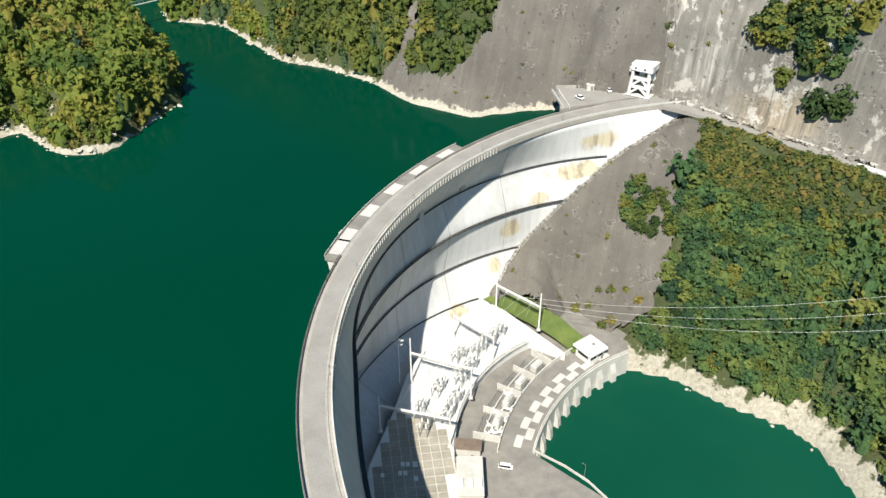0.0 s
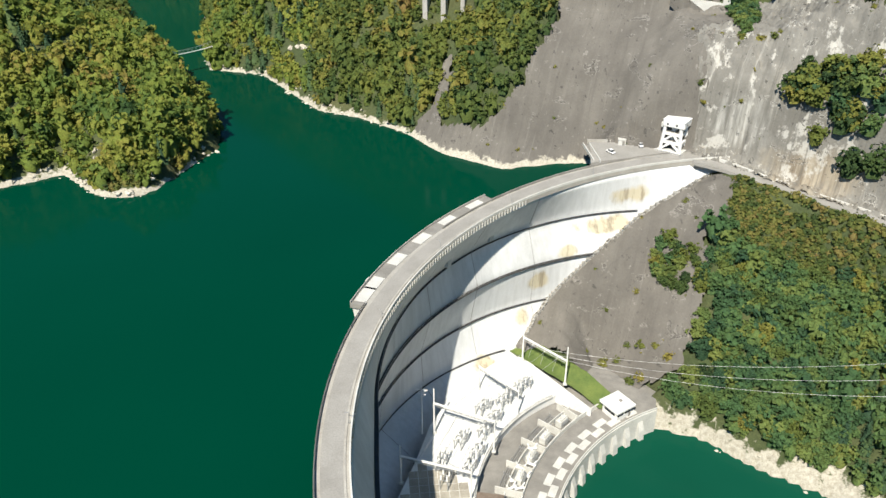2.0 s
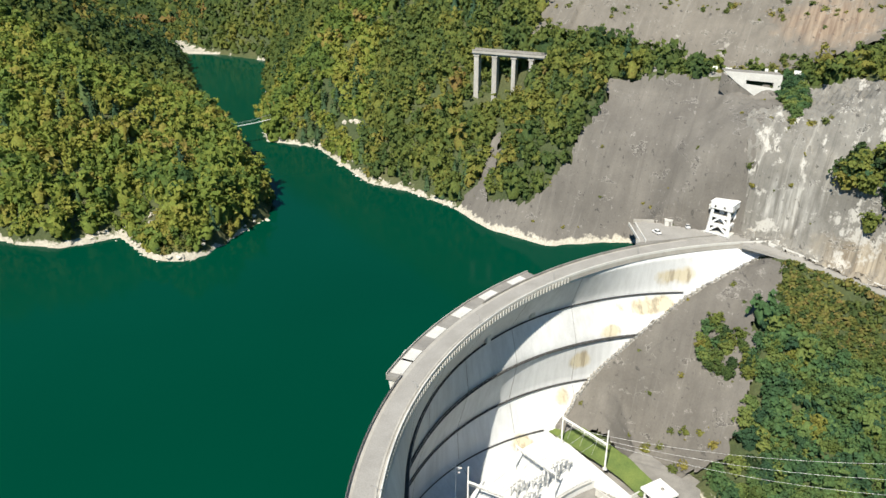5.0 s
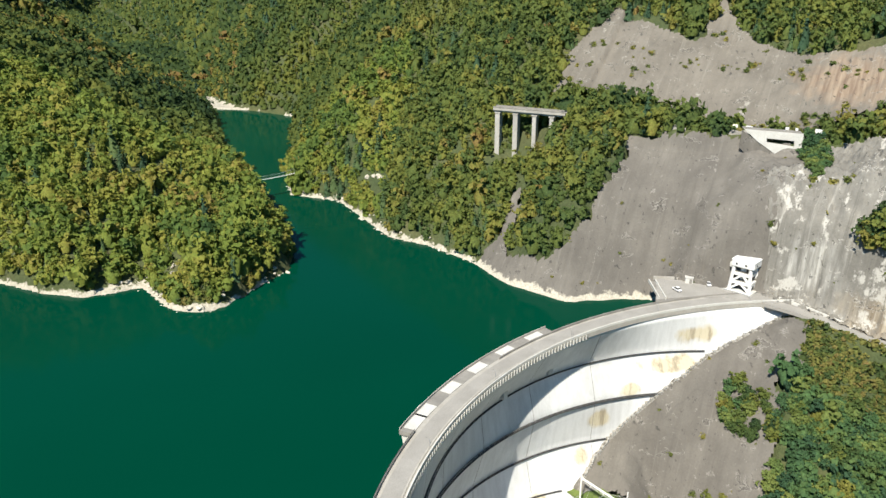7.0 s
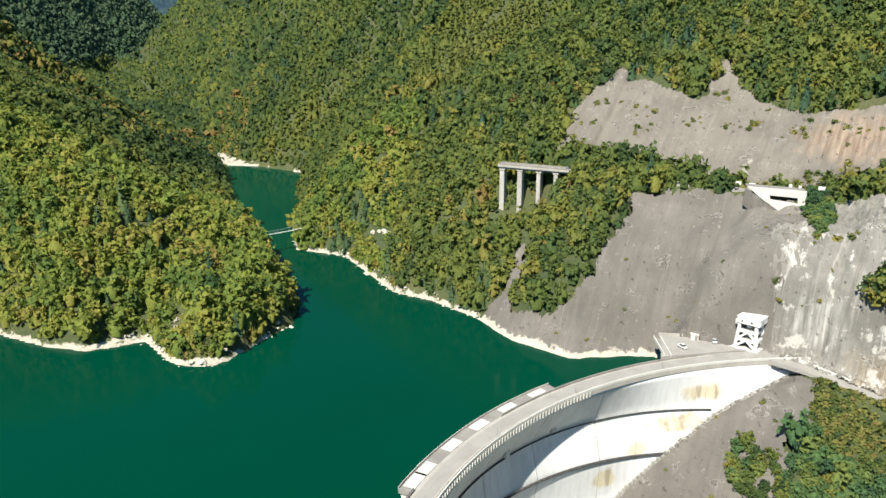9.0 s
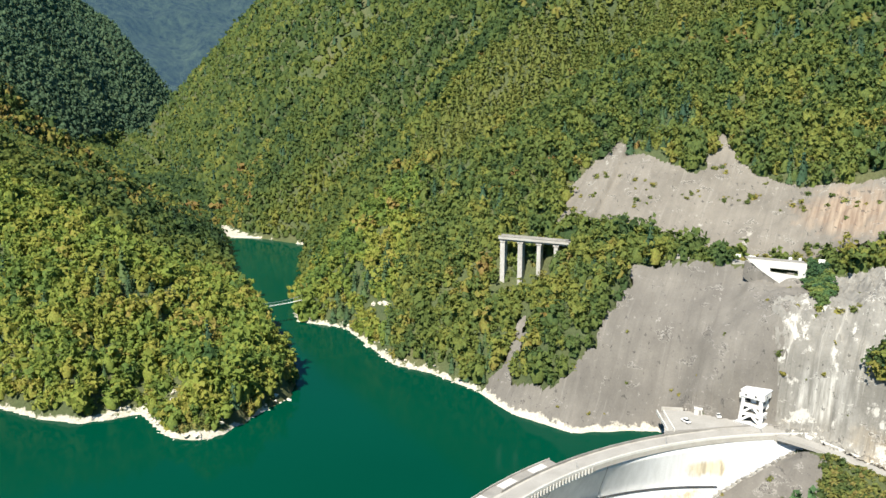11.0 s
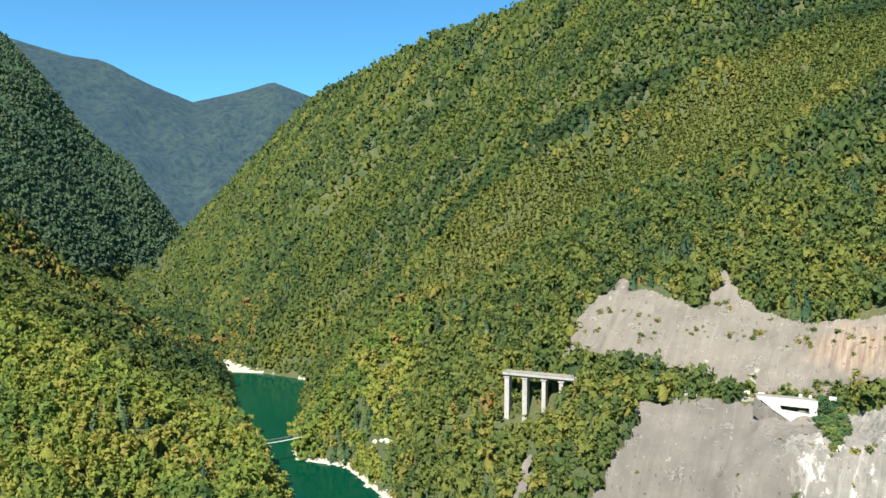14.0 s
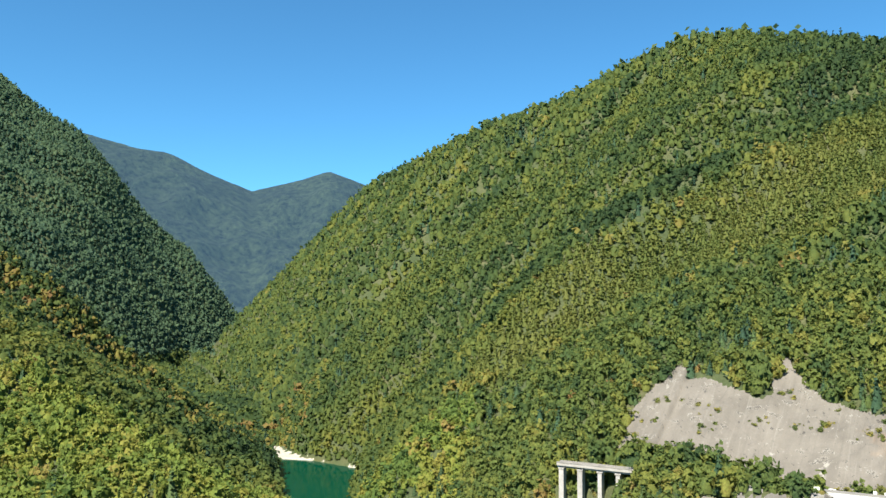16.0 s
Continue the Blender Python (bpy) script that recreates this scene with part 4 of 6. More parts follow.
def conifer_crown(rng, tiers, per, size):
    """A spire of drooping tiers, 1 m in radius and 3.2 m high."""
    pts, nor = [], []
    for k in range(tiers):
        s = k / (tiers - 1)
        rad, z = 1.0 * (1 - s) ** 0.9 + 0.05, 3.2 * s
        m = max(4, int(per * (1 - 0.75 * s)))
        a = rng.uniform(0, 6.283, m)
        q = rad * rng.uniform(0.45, 1.08, m)
        pts.append(np.stack([np.cos(a) * q, np.sin(a) * q, z - 0.28 * q + rng.normal(scale=0.05, size=m)], 1))
        nor.append(np.stack([np.cos(a) * 0.5, np.sin(a) * 0.5, np.full(m, 0.9)], 1))
    v, f = leaf_quads(rng, np.concatenate(pts), np.concatenate(nor), size)
    bv, bf = core(rng, 4, ((3.2, 0.06), (1.5, 0.36), (-0.6, 0.72)))
    return np.concatenate([v, bv]), np.concatenate([f, bf + len(v)])


def joined(name, protos, at, size, height, turn, pick, tone, material):
    """Many crowns in one mesh, each with its own tone of leaf."""
    V, F, T, off = [], [], [], 0
    for k, (pv, pf) in enumerate(protos):
        sel = np.where(pick == k)[0]
        if not len(sel):
            continue
        c, s = np.cos(turn[sel])[:, None], np.sin(turn[sel])[:, None]
        x = (pv[None, :, 0] * c - pv[None, :, 1] * s) * size[sel][:, None] + at[sel, 0][:, None]
        y = (pv[None, :, 0] * s + pv[None, :, 1] * c) * size[sel][:, None] + at[sel, 1][:, None]
        z = pv[None, :, 2] * height[sel][:, None] + at[sel, 2][:, None]
        V.append(np.stack([x, y, z], -1).reshape(-1, 3))
        F.append((pf[None] + (np.arange(len(sel)) * len(pv))[:, None, None] + off).reshape(-1, 4))
        T.append(np.repeat(tone[sel], len(pv)))
        off += len(sel) * len(pv)
    V, F = np.concatenate(V), np.concatenate(F)
    me = bpy.data.meshes.new(name)
    me.vertices.add(len(V))
    me.vertices.foreach_set("co", V.astype(np.float32).ravel())
    me.loops.add(F.size)
    me.loops.foreach_set("vertex_index", F.astype(np.int32).ravel())
    me.polygons.add(len(F))
    me.polygons.foreach_set("loop_start", (np.arange(len(F)) * 4).astype(np.int32))
    me.update(calc_edges=True)
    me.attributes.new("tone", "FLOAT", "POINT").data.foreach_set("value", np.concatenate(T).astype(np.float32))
    me.materials.append(material)
    return new(name, me)


def scattered(rng, x0, x1, y0, y1, step):
    """Jittered grid of places."""
    x, y = np.meshgrid(np.arange(x0, x1, step), np.arange(y0, y1, step))
    x = x + rng.uniform(-0.5, 0.5, x.shape) * step
    y = y + rng.uniform(-0.5, 0.5, y.shape) * step
    return x.ravel(), y.ravel()



# kept open: round two outcrops, before the gallery, before the viaduct
CLEAR = [[(-118, 466), (-95, 450), (-92, 444), (-100, 440), (-116, 452)], [(-172, 326), (-165, 326), (-163, 312), (-173, 312)], [(84, 352), (116, 346), (122, 362), (126, 384), (84, 392)], [(-33, 414), (6, 406), (10, 420), (-29, 430)]]
# the bank of scrub under the crest road
SCRUB = [(108, 305), (122, 300), (151, 283), (169, 267), (186, 252), (184, 244), (171, 254), (150, 270), (120, 281), (104, 283)]

# groves that stand on the rock face and beside the gallery
GROVES = [[(130, 317), (127, 323), (143, 314), (160, 302), (163, 295), (162, 292), (157, 296), (148, 303), (139, 310)],
          [(114, 372), (118, 377), (123, 373), (122, 358), (118, 346), (114, 338), (111, 338), (112, 346), (115, 358)],
          [(74, 293), (78, 295), (87, 292), (92, 284), (97, 276), (95, 271), (87, 272), (80, 279), (77, 286)]]
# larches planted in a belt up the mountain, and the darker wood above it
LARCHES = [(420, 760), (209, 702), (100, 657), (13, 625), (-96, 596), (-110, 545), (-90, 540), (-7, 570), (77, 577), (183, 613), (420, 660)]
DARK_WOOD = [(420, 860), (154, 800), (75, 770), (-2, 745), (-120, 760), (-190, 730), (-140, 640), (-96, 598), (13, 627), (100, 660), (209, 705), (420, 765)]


def wooded(x, y, z):
    """Where trees grow: on land, off the roads, slabs and shores."""
    ok = (~inside(x, y, LAKE) | (y > 775)) & ~inside(x, y, TAIL) & (along(x, y, ROAD)[0] > 8)
    r = np.hypot(x - CX, y - CY)
    ok &= ~((r < 172) & (x < 78) & (y < 330) & (y > 40))
    up = (r > 163)
    shaded_bank = (x < -110) & (x > -300) & (y > 318) & (along(x, y, LEFT_SHORE[6:14])[0] < 25)
    ok &= np.where(up & (x < 105), z > np.where(shaded_bank, 0.9, 1.7), z > TAIL_Z + 8)
    grove = inside(x, y, GROVES[0]) | inside(x, y, GROVES[1]) | inside(x, y, GROVES[2]) | inside(x, y, SCRUB)
    for poly in BARE + CLEAR:
        ok &= ~inside(x, y, poly)
    return ok & ~grove


rng = np.random.RandomState(7)
near_p = [broad_crown(rng, 17, 4, 0.19, 1.12, 0.8, True, (0.14, 0.34)) for _ in range(8)] + [conifer_crown(rng, 9, 17, 0.15) for _ in range(2)]
mid_p = [broad_crown(rng, 8, 2, 0.29, 1.1, 0.6, False, (0.15, 0.36)) for _ in range(7)] + [conifer_crown(rng, 6, 6, 0.27) for _ in range(3)]
far_p = [broad_crown(rng, 5, 1, 0.4, 1.1, 0.5, False, (0.12, 0.3)) for _ in range(7)] + [conifer_crown(rng, 3, 3, 0.5) for _ in range(3)]


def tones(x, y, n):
    """How light or how turned the leaves of each tree are: by chance, by place, in belts down the slope, in patches
    that have turned, and darker for the shade on the middle ridge.
    """
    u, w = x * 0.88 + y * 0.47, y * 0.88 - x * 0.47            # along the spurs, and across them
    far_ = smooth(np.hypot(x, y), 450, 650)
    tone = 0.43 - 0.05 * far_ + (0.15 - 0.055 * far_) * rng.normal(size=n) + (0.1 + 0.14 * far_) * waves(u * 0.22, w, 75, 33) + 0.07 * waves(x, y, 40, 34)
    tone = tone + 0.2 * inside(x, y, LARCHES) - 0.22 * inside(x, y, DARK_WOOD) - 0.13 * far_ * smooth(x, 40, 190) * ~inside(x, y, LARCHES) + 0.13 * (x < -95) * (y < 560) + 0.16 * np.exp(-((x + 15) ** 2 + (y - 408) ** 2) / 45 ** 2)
    # shade of the middle ridge, put into its leaf tone
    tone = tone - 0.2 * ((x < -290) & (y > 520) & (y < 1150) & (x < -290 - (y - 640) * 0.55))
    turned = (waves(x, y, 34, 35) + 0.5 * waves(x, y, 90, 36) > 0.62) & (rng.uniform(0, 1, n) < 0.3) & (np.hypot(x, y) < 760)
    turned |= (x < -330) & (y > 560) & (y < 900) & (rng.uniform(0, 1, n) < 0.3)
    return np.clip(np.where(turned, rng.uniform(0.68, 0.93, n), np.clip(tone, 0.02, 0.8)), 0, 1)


def forest(name, x, y, protos, broad, size, share, label, material=None):
    z = land(x, y)
    ok = wooded(x, y, z)
    az = np.degrees(np.arctan2(x, y))
    ok &= (az > -47) & (az < np.where(y < 320, 50, 33 if protos is near_p else 25))
    if protos is not near_p:                      # not on the slopes that fall away behind the ridges
        gx_, gy_ = (land(x + 6, y) - land(x - 6, y)) / 12, (land(x, y + 6) - land(x, y - 6)) / 12
        far_ = np.hypot(x, y)
        ok &= (gx_ * x + gy_ * y) / far_ > (150 - z) / far_ * -1 - 0.32
    x, y, z = x[ok], y[ok], z[ok]
    if protos is not near_p:                        # a little lower on sharp crests
        z = z + 0.8 * np.clip((land(x + 10, y) + land(x - 10, y) + land(x, y + 10) + land(x, y - 10)) / 4 - z, -7, 0)
    n = len(x)
    larch = inside(x + rng.normal(scale=9, size=n), y + rng.normal(scale=9, size=n), LARCHES)
    con = ((waves(x, y, 120, 31) + rng.normal(scale=0.5, size=n)) > 1.1 - share) | larch
    pick = np.where(con, rng.randint(broad, len(protos), n), rng.randint(0, broad, n))
    s = size * np.clip(rng.lognormal(-0.04, 0.28, n), 0.5, 1.7 if protos is near_p else 1.35)
    s = np.where(larch, s * 0.8, np.where(con, s * 0.64, s))
    h = np.where(con, s * rng.uniform(0.75, 1.1, n) * np.where(larch, 0.72, 1.0), s * rng.uniform(0.8, 1.2, n))
    at = np.stack([x, y, z + np.where(con, 0.6, h * 0.72)], 1)
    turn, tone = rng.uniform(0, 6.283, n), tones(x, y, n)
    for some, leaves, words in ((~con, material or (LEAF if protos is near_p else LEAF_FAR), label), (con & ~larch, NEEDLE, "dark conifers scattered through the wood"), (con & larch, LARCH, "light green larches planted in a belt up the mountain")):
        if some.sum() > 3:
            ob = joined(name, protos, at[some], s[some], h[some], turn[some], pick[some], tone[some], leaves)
            tagged(ob, words, "forest", kind="stuff")


x, y = scattered(rng, -480, 330, 60, 560, 4.6)
k = np.hypot(x, y) < 560
# the trees nearest to the dam stand singly
reach_ = np.hypot(x - 95, y - 265)
near = k & wooded(x, y, land(x, y)) & (reach_ < 62) & (x > 60)
order = np.where(near)[0][np.argsort(reach_[near])][:290]
tree_meshes = []
for n in range(6):
    v, f = broad_crown(rng, 34, 16, 0.105, 1.1, 0.8, True, (0.14, 0.34))
    crown = bpy.data.meshes.new("crown")
    crown.from_pydata((v * 4.6 * np.array((1, 1, 1.15))).tolist(), [], f.tolist())
    crown.materials.append((TREE_COOL, TREE_COOL, TREE_COOL, TREE, TREE, TREE)[n])
    bm = bmesh.new()
    beam(bm, (0, 0, -5.5), (0, 0, 1.0), 0.5, 0.28, 7)
    for j in range(5):
        a = 1.256 * j + n
        beam(bm, (0, 0, -2 + 0.5 * j), (2.4 * math.cos(a), 2.4 * math.sin(a), 0.8 + 0.4 * j), 0.2, 0.07, 5)
    trunk = bpy.data.meshes.new("trunk")
    bm.to_mesh(trunk)
    bm.free()
    trunk.materials.append(M_BARK)
    tree_meshes.append((crown, trunk))


def plant(px, py, sc, words, group, some):
    n = some[rng.randint(0, len(some))]
    tree = new("tree")
    tree.matrix_basis = pose(px, py, float(land(px, py)) - 1.5 * sc, 0, 0, rng.uniform(0, 360)) @ Matrix.Diagonal((sc, sc, sc * rng.uniform(0.75, 1.0), 1))
    tagged(tree, words, "tree", group)
    for mesh, name in zip(tree_meshes[n], ("crown", "trunk")):
        ob = new(name, mesh)
        ob.parent = tree
        ob.location = (0, 0, 4.6)


for i in order:
    plant(x[i], y[i], rng.uniform(0.7, 1.2), "broadleaf tree with a full green crown on the slope", "trees below the dam", (0, 0, 1, 1, 2, 2, 3, 4) if y[i] < 285 else (0, 1, 2, 3, 4, 5))
for poly, gap, words in ((GROVES[0], 3.0, "broadleaf tree in a clump on the pale rock face"), (GROVES[1], 2.8, "dark green tree beside the road gallery"),
                         (GROVES[2], 3.4, "broadleaf tree rooted on the grey facing below the crest")):
    gx_, gy_ = scattered(rng, min(p[0] for p in poly), max(p[0] for p in poly), min(p[1] for p in poly), max(p[1] for p in poly), gap)
    for px, py in zip(gx_, gy_):
        if inside(np.array(px), np.array(py), poly):
            plant(px, py, rng.uniform(1.1, 1.7) if poly is GROVES[0] else rng.uniform(0.6, 0.9) if poly is GROVES[1] else rng.uniform(0.55, 0.9), words, "trees in a grove", (0, 1, 2) if poly is GROVES[1] else (1, 3, 4, 5))
k[order] = False
west, low = x < -95, (x > 60) & (y < 312)
forest("forest", x[k & west], y[k & west], near_p, 8, 4.6, 0.0, "dense broadleaf wood turning yellow on the lake's far spur", LEAF_WARM)
x2, y2 = scattered(rng, 100, 200, 190, 312, 5.4)
forest("forest", np.concatenate([x[k & low], x2]), np.concatenate([y[k & low], y2]), near_p, 8, 4.6, 0.1, "deep green wood on the slope below the dam", LEAF_COOL)
k &= ~west & ~low
forest("forest", x[k], y[k], near_p, 8, 4.6, 0.15, "dense green broadleaf wood turning yellow in places")
x, y = scattered(rng, -800, 560, 150, 1000, 5.2)
k = (np.hypot(x, y) >= 560) & (np.hypot(x, y) < 950)
x3, y3 = scattered(rng, -120, 330, 535, 770, 5.0)
in_ = inside(x3, y3, LARCHES)
forest("forest", x3[in_], y3[in_], mid_p, 7, 4.3, 0.1, "green wood among the larches")
forest("forest", x[k], y[k], mid_p, 7, 4.6, 0.1, "green mixed wood on the steep mountainside")
x, y = scattered(rng, -2300, 700, 400, 2700, 7.7)
k = (np.hypot(x, y) >= 950) & (np.hypot(x, y) < 2700)
beyond = (x < -900) & (y > 1250) & (land(x, y) > 42)
forest("forest", x[k & ~beyond], y[k & ~beyond], far_p, 7, 6.3, 0.1, "distant green wood high on the mountain")
forest("forest", x[k & beyond], y[k & beyond], far_p, 7, 6.4, 0.1, "dark wooded mountainside across the valley", PINE_FAR)

# ---- bushes on the slabs ----
bush_meshes = []
for n in range(5):
    v, f = broad_crown(rng, 9, 11, 0.16)
    me = bpy.data.meshes.new("bush")
    me.from_pydata((v * np.array((1.0, 1.0, 0.75))).tolist(), [], f.tolist())
    me.materials.append(BUSH)
    bush_meshes.append(me)


SCRUB_LEAF = foliage("scrub_leaves", [(0.0, (0.045, 0.08, 0.024)), (0.4, (0.09, 0.125, 0.03)), (0.75, (0.16, 0.168, 0.042)), (1.0, (0.19, 0.15, 0.055))])
bush_p = [broad_crown(rng, 9, 3, 0.26, 1.0, 0.6, False) for _ in range(5)]


def thicket(places, words):
    """Many bushes grown into one another."""
    p = np.array(places)
    n = len(p)
    at = np.stack([p[:, 0], p[:, 1], land(p[:, 0], p[:, 1]) + 0.3 * p[:, 2]], 1)
    ob = joined("thicket", bush_p, at, p[:, 2], p[:, 2] * 0.85, rng.uniform(0, 6.283, n), rng.randint(0, 5, n), rng.uniform(0, 0.9, n), SCRUB_LEAF)
    tagged(ob, words, "bushes", kind="stuff")


def bush(x, y, size, where):
    ob = new("bush", bush_meshes[rng.randint(0, 5)])
    z = float(land(x, y))
    ob.matrix_basis = pose(x, y, z + 0.25 * size, 0, 0, rng.uniform(0, 360)) @ Matrix.Diagonal((size, size, size, 1))
    tagged(ob, "yellow-green bush growing on " + where, "bush", "bushes on the slopes")


# the larger ones
for x, y, size in ((90, 304, 2.0), (77, 346, 1.5), (118, 336, 3.0), (124, 334, 2.6), (112, 338, 2.4), (20, 338, 1.4), (96, 331, 2.2), (98, 329, 1.8),
                   (52, 262, 1.4), (57, 268, 2.0), (62, 266, 1.5), (66, 268, 1.3), (71, 265, 1.8), (58, 280, 1.2), (70, 283, 1.2), (76, 262, 1.6), (80, 256, 2.0), (66, 258, 2.2), (70, 256, 1.8), (50, 272, 1.0)):
    bush(x, y, size * (1.5 if y < 290 else 1.0), "the bare slope")
for poly, count, where in ((SLAB, 26, "the grey slope"), (CLIFF, 34, "the pale rock face"), (LOWER_SLAB, 16, "the lower slope")):
    px, py = [p[0] for p in poly], [p[1] for p in poly]
    left_, tries = count, 0
    while left_ and tries < 4000:
        tries += 1
        x, y = rng.uniform(min(px), max(px)), rng.uniform(min(py), max(py))
        if inside(np.array(x), np.array(y), poly) and float(waves(np.array(x), np.array(y), 16, 91)) > -0.1 and float(land(x, y)) % 70 > 4:
            bush(x, y, rng.uniform(0.5, 1.6), where)
            left_ -= 1

# on the high slope they keep together along the ledges
for cx_, cy_, long_ in ((14, 452, 9), (28, 462, 6), (50, 452, 8), (70, 445, 7), (96, 440, 13), (104, 436, 9), (118, 424, 12), (130, 416, 14), (146, 405, 10), (160, 396, 12), (40, 440, 10), (88, 462, 5)):
    for _ in range(7):
        bush(cx_ + rng.normal() * long_ * 0.55, cy_ - 0.0 + rng.normal() * 2.4 - 0.2 * long_ * rng.normal() * 0.3, rng.uniform(0.7, 2.5), "a ledge of the high bare slope")
x, y = rng.uniform(102, 190, 9000), rng.uniform(242, 308, 9000)
in_ = inside(x, y, SCRUB)
x, y = x[in_], y[in_]
steep = np.abs(land(x, y + 1) - land(x, y - 1)) / 2                      # as many to the metre on steep ground
some = [(px, py, rng.uniform(0.9, 2.7)) for px, py, g in zip(x, y, steep) if rng.uniform(0, 3.5) < math.hypot(1, g)][:1150]
thicket(some, "dense green and yellow scrub on the bank below the crest road")
some = []
for a, b in zip(LEFT_SHORE[10:17], LEFT_SHORE[11:18]):
    for _ in range(26):
        q = rng.uniform(0, 1)
        x, y = a[0] + (b[0] - a[0]) * q + rng.normal() * 3.0 - 4.0, a[1] + (b[1] - a[1]) * q + abs(rng.normal()) * 3.0 + 2.5
        if not inside(np.array(x), np.array(y), LAKE) and float(land(x, y)) > 2.0:
            some.append((x, y, rng.uniform(1.2, 2.8)))
thicket(some, "green bushes on the steep cape of the spur")
thicket([(rng.uniform(-32, 10), rng.uniform(405, 428), rng.uniform(1.6, 3.4)) for _ in range(40)], "green bushes under the unfinished viaduct")
some = []
for _ in range(190):
    x = rng.uniform(36, 128)
    some.append((x, 404 - (x - 38) * 0.26 + rng.normal() * 4.5, rng.uniform(1.2, 2.8)))
thicket(some, "light green bushes in a strip along the high road")

# ---- boulders along the shore ----
rock_meshes = []
for n in range(5):
    bm = bmesh.new()
    bmesh.ops.create_icosphere(bm, subdivisions=2, radius=1.0)
    for v in bm.verts:
        d = v.co.copy()
        v.co *= 0.75 + 0.45 * noise.noise(d * 1.4 + Vector((n * 7.1, 0, 0))) + 0.2 * noise.noise(d * 3.5 + Vector((0, n * 3.3, 0)))
        v.co.z *= 0.7
    me = bpy.data.meshes.new("boulder")
    bm.to_mesh(me)
    bm.free()
    me.materials.append(M_ROCK)
    rock_meshes.append(me)
spots = []
for line, weight in ((RIGHT_SHORE[4:10], 1.0), (LEFT_SHORE[12:20], 0.9), (TAIL_RIGHT[4:9], 0.3)):
    for a, b in zip(line, line[1:]):
        d = math.hypot(b[0] - a[0], b[1] - a[1])
        for k in range(int(d / 2.6 * weight)):
            s = rng.uniform(0, 1)
            spots.append((a[0] + (b[0] - a[0]) * s + rng.normal() * 1.3, a[1] + (b[1] - a[1]) * s + rng.normal() * 1.3))
for x, y in spots[:290]:
    size = float(np.clip(rng.lognormal(-0.1, 0.45), 0.4, 2.2))
    z = float(land(x, y))
    z = max(z, (TAIL_Z if y < 250 else 0.0) - 0.3 * size)
    ob = new("boulder", rock_meshes[rng.randint(0, 5)])
    ob.matrix_basis = pose(x, y, z + 0.1 * size, 0, 0, rng.uniform(0, 360)) @ Matrix.Diagonal((size, size * rng.uniform(0.7, 1.2), size, 1))
    tagged(ob, "pale bleached boulder at the water's edge", "boulder", "boulders on the shore")

# bare outcrops among the trees
for x, y, size in ((-110, 458, 2.6), (-105, 454, 2.2), (-101, 451, 2.8), (-98, 448, 1.8), (-169, 320, 2.0), (-168, 316, 1.5)):
    ob = new("rock_outcrop", rock_meshes[rng.randint(0, 5)])
    ob.matrix_basis = pose(x, y, float(land(x, y)) + 0.5, 0, 0, rng.uniform(0, 360)) @ Matrix.Diagonal((size, size * 0.8, size, 1))
    tagged(ob, "pale bare rock standing out of the wooded bank", "rock", "outcrops above the shore")

# ---- works below the dam ----
def slab_ring(name, r0, r1, z0, z1, a0, a1, n, material, cx, cy, parent=None, label=""):
    return sweep(name, [(r0, z0), (r0, z1), (r1, z1), (r1, z0)], a0, a1, n, material, parent, cx, cy, label)


WX, WY, WR = 110.5, 167.2, 82.3                       # the weir's edge
RX, RY, RR = 107.5, 169.8, 90.6                       # inner edge of the road
weir = empty("weir", (WX, WY, ROAD_Z), label="curved white concrete weir with piers standing in the pool", category="weir")


def under(ob, holder):
    """Puts a part made in world places under a holder that stands elsewhere."""
    ob.parent = holder
    ob.matrix_parent_inverse = Matrix.Translation(holder.matrix_basis.translation).inverted()
    return ob


under(slab_ring("weir_wall", WR - 0.5, WR + 0.4, -76, ROAD_Z + 0.15, 116, 164.5, 40, M_CONC, WX, WY), weir)
under(slab_ring("weir_parapet", WR - 0.2, WR + 0.15, ROAD_Z + 0.15, ROAD_Z + 1.1, 116, 164.5, 40, M_CONC, WX, WY), weir)
for k in range(9):
    a = radians(121.5 + 5.0 * k)
    bm = bmesh.new()
    v = [bm.verts.new(p) for p in ((0, -1.2, -76), (-2.2, -1.2, -76), (-1.4, -1.2, ROAD_Z - 6.5), (0, -1.2, ROAD_Z - 2.6),
                                   (0, 1.2, -76), (-2.2, 1.2, -76), (-1.4, 1.2, ROAD_Z - 6.5), (0, 1.2, ROAD_Z - 2.6))]
    for f in ((0, 3, 2, 1), (4, 5, 6, 7), (0, 1, 5, 4), (1, 2, 6, 5), (2, 3, 7, 6), (3, 0, 4, 7)):
        bm.faces.new([v[i] for i in f])
    bmesh.ops.recalc_face_normals(bm, faces=bm.faces)
    ob = part("pier", bm, M_CONC)
    ob.matrix_basis = pose(WX + (WR - 0.5) * math.cos(a), WY + (WR - 0.5) * math.sin(a), 0, 0, 0, math.degrees(a))
    under(ob, weir)
# pale hatch covers in the road
n_hatch = 0
for r, shift in ((WR + 3.0, 0), (WR + 5.9, 3.0)):
    for k in range(7):
        a0 = 121.5 + 6.0 * k + shift
        ob = slab_ring("hatch_cover", r - 1.35, r + 1.35, ROAD_Z, ROAD_Z + 0.12, a0, a0 + 3.7, 4, M_CONC, WX, WY)
        tagged(ob, "pale concrete hatch cover set in the grey road", "hatch cover", "hatch covers in the road")
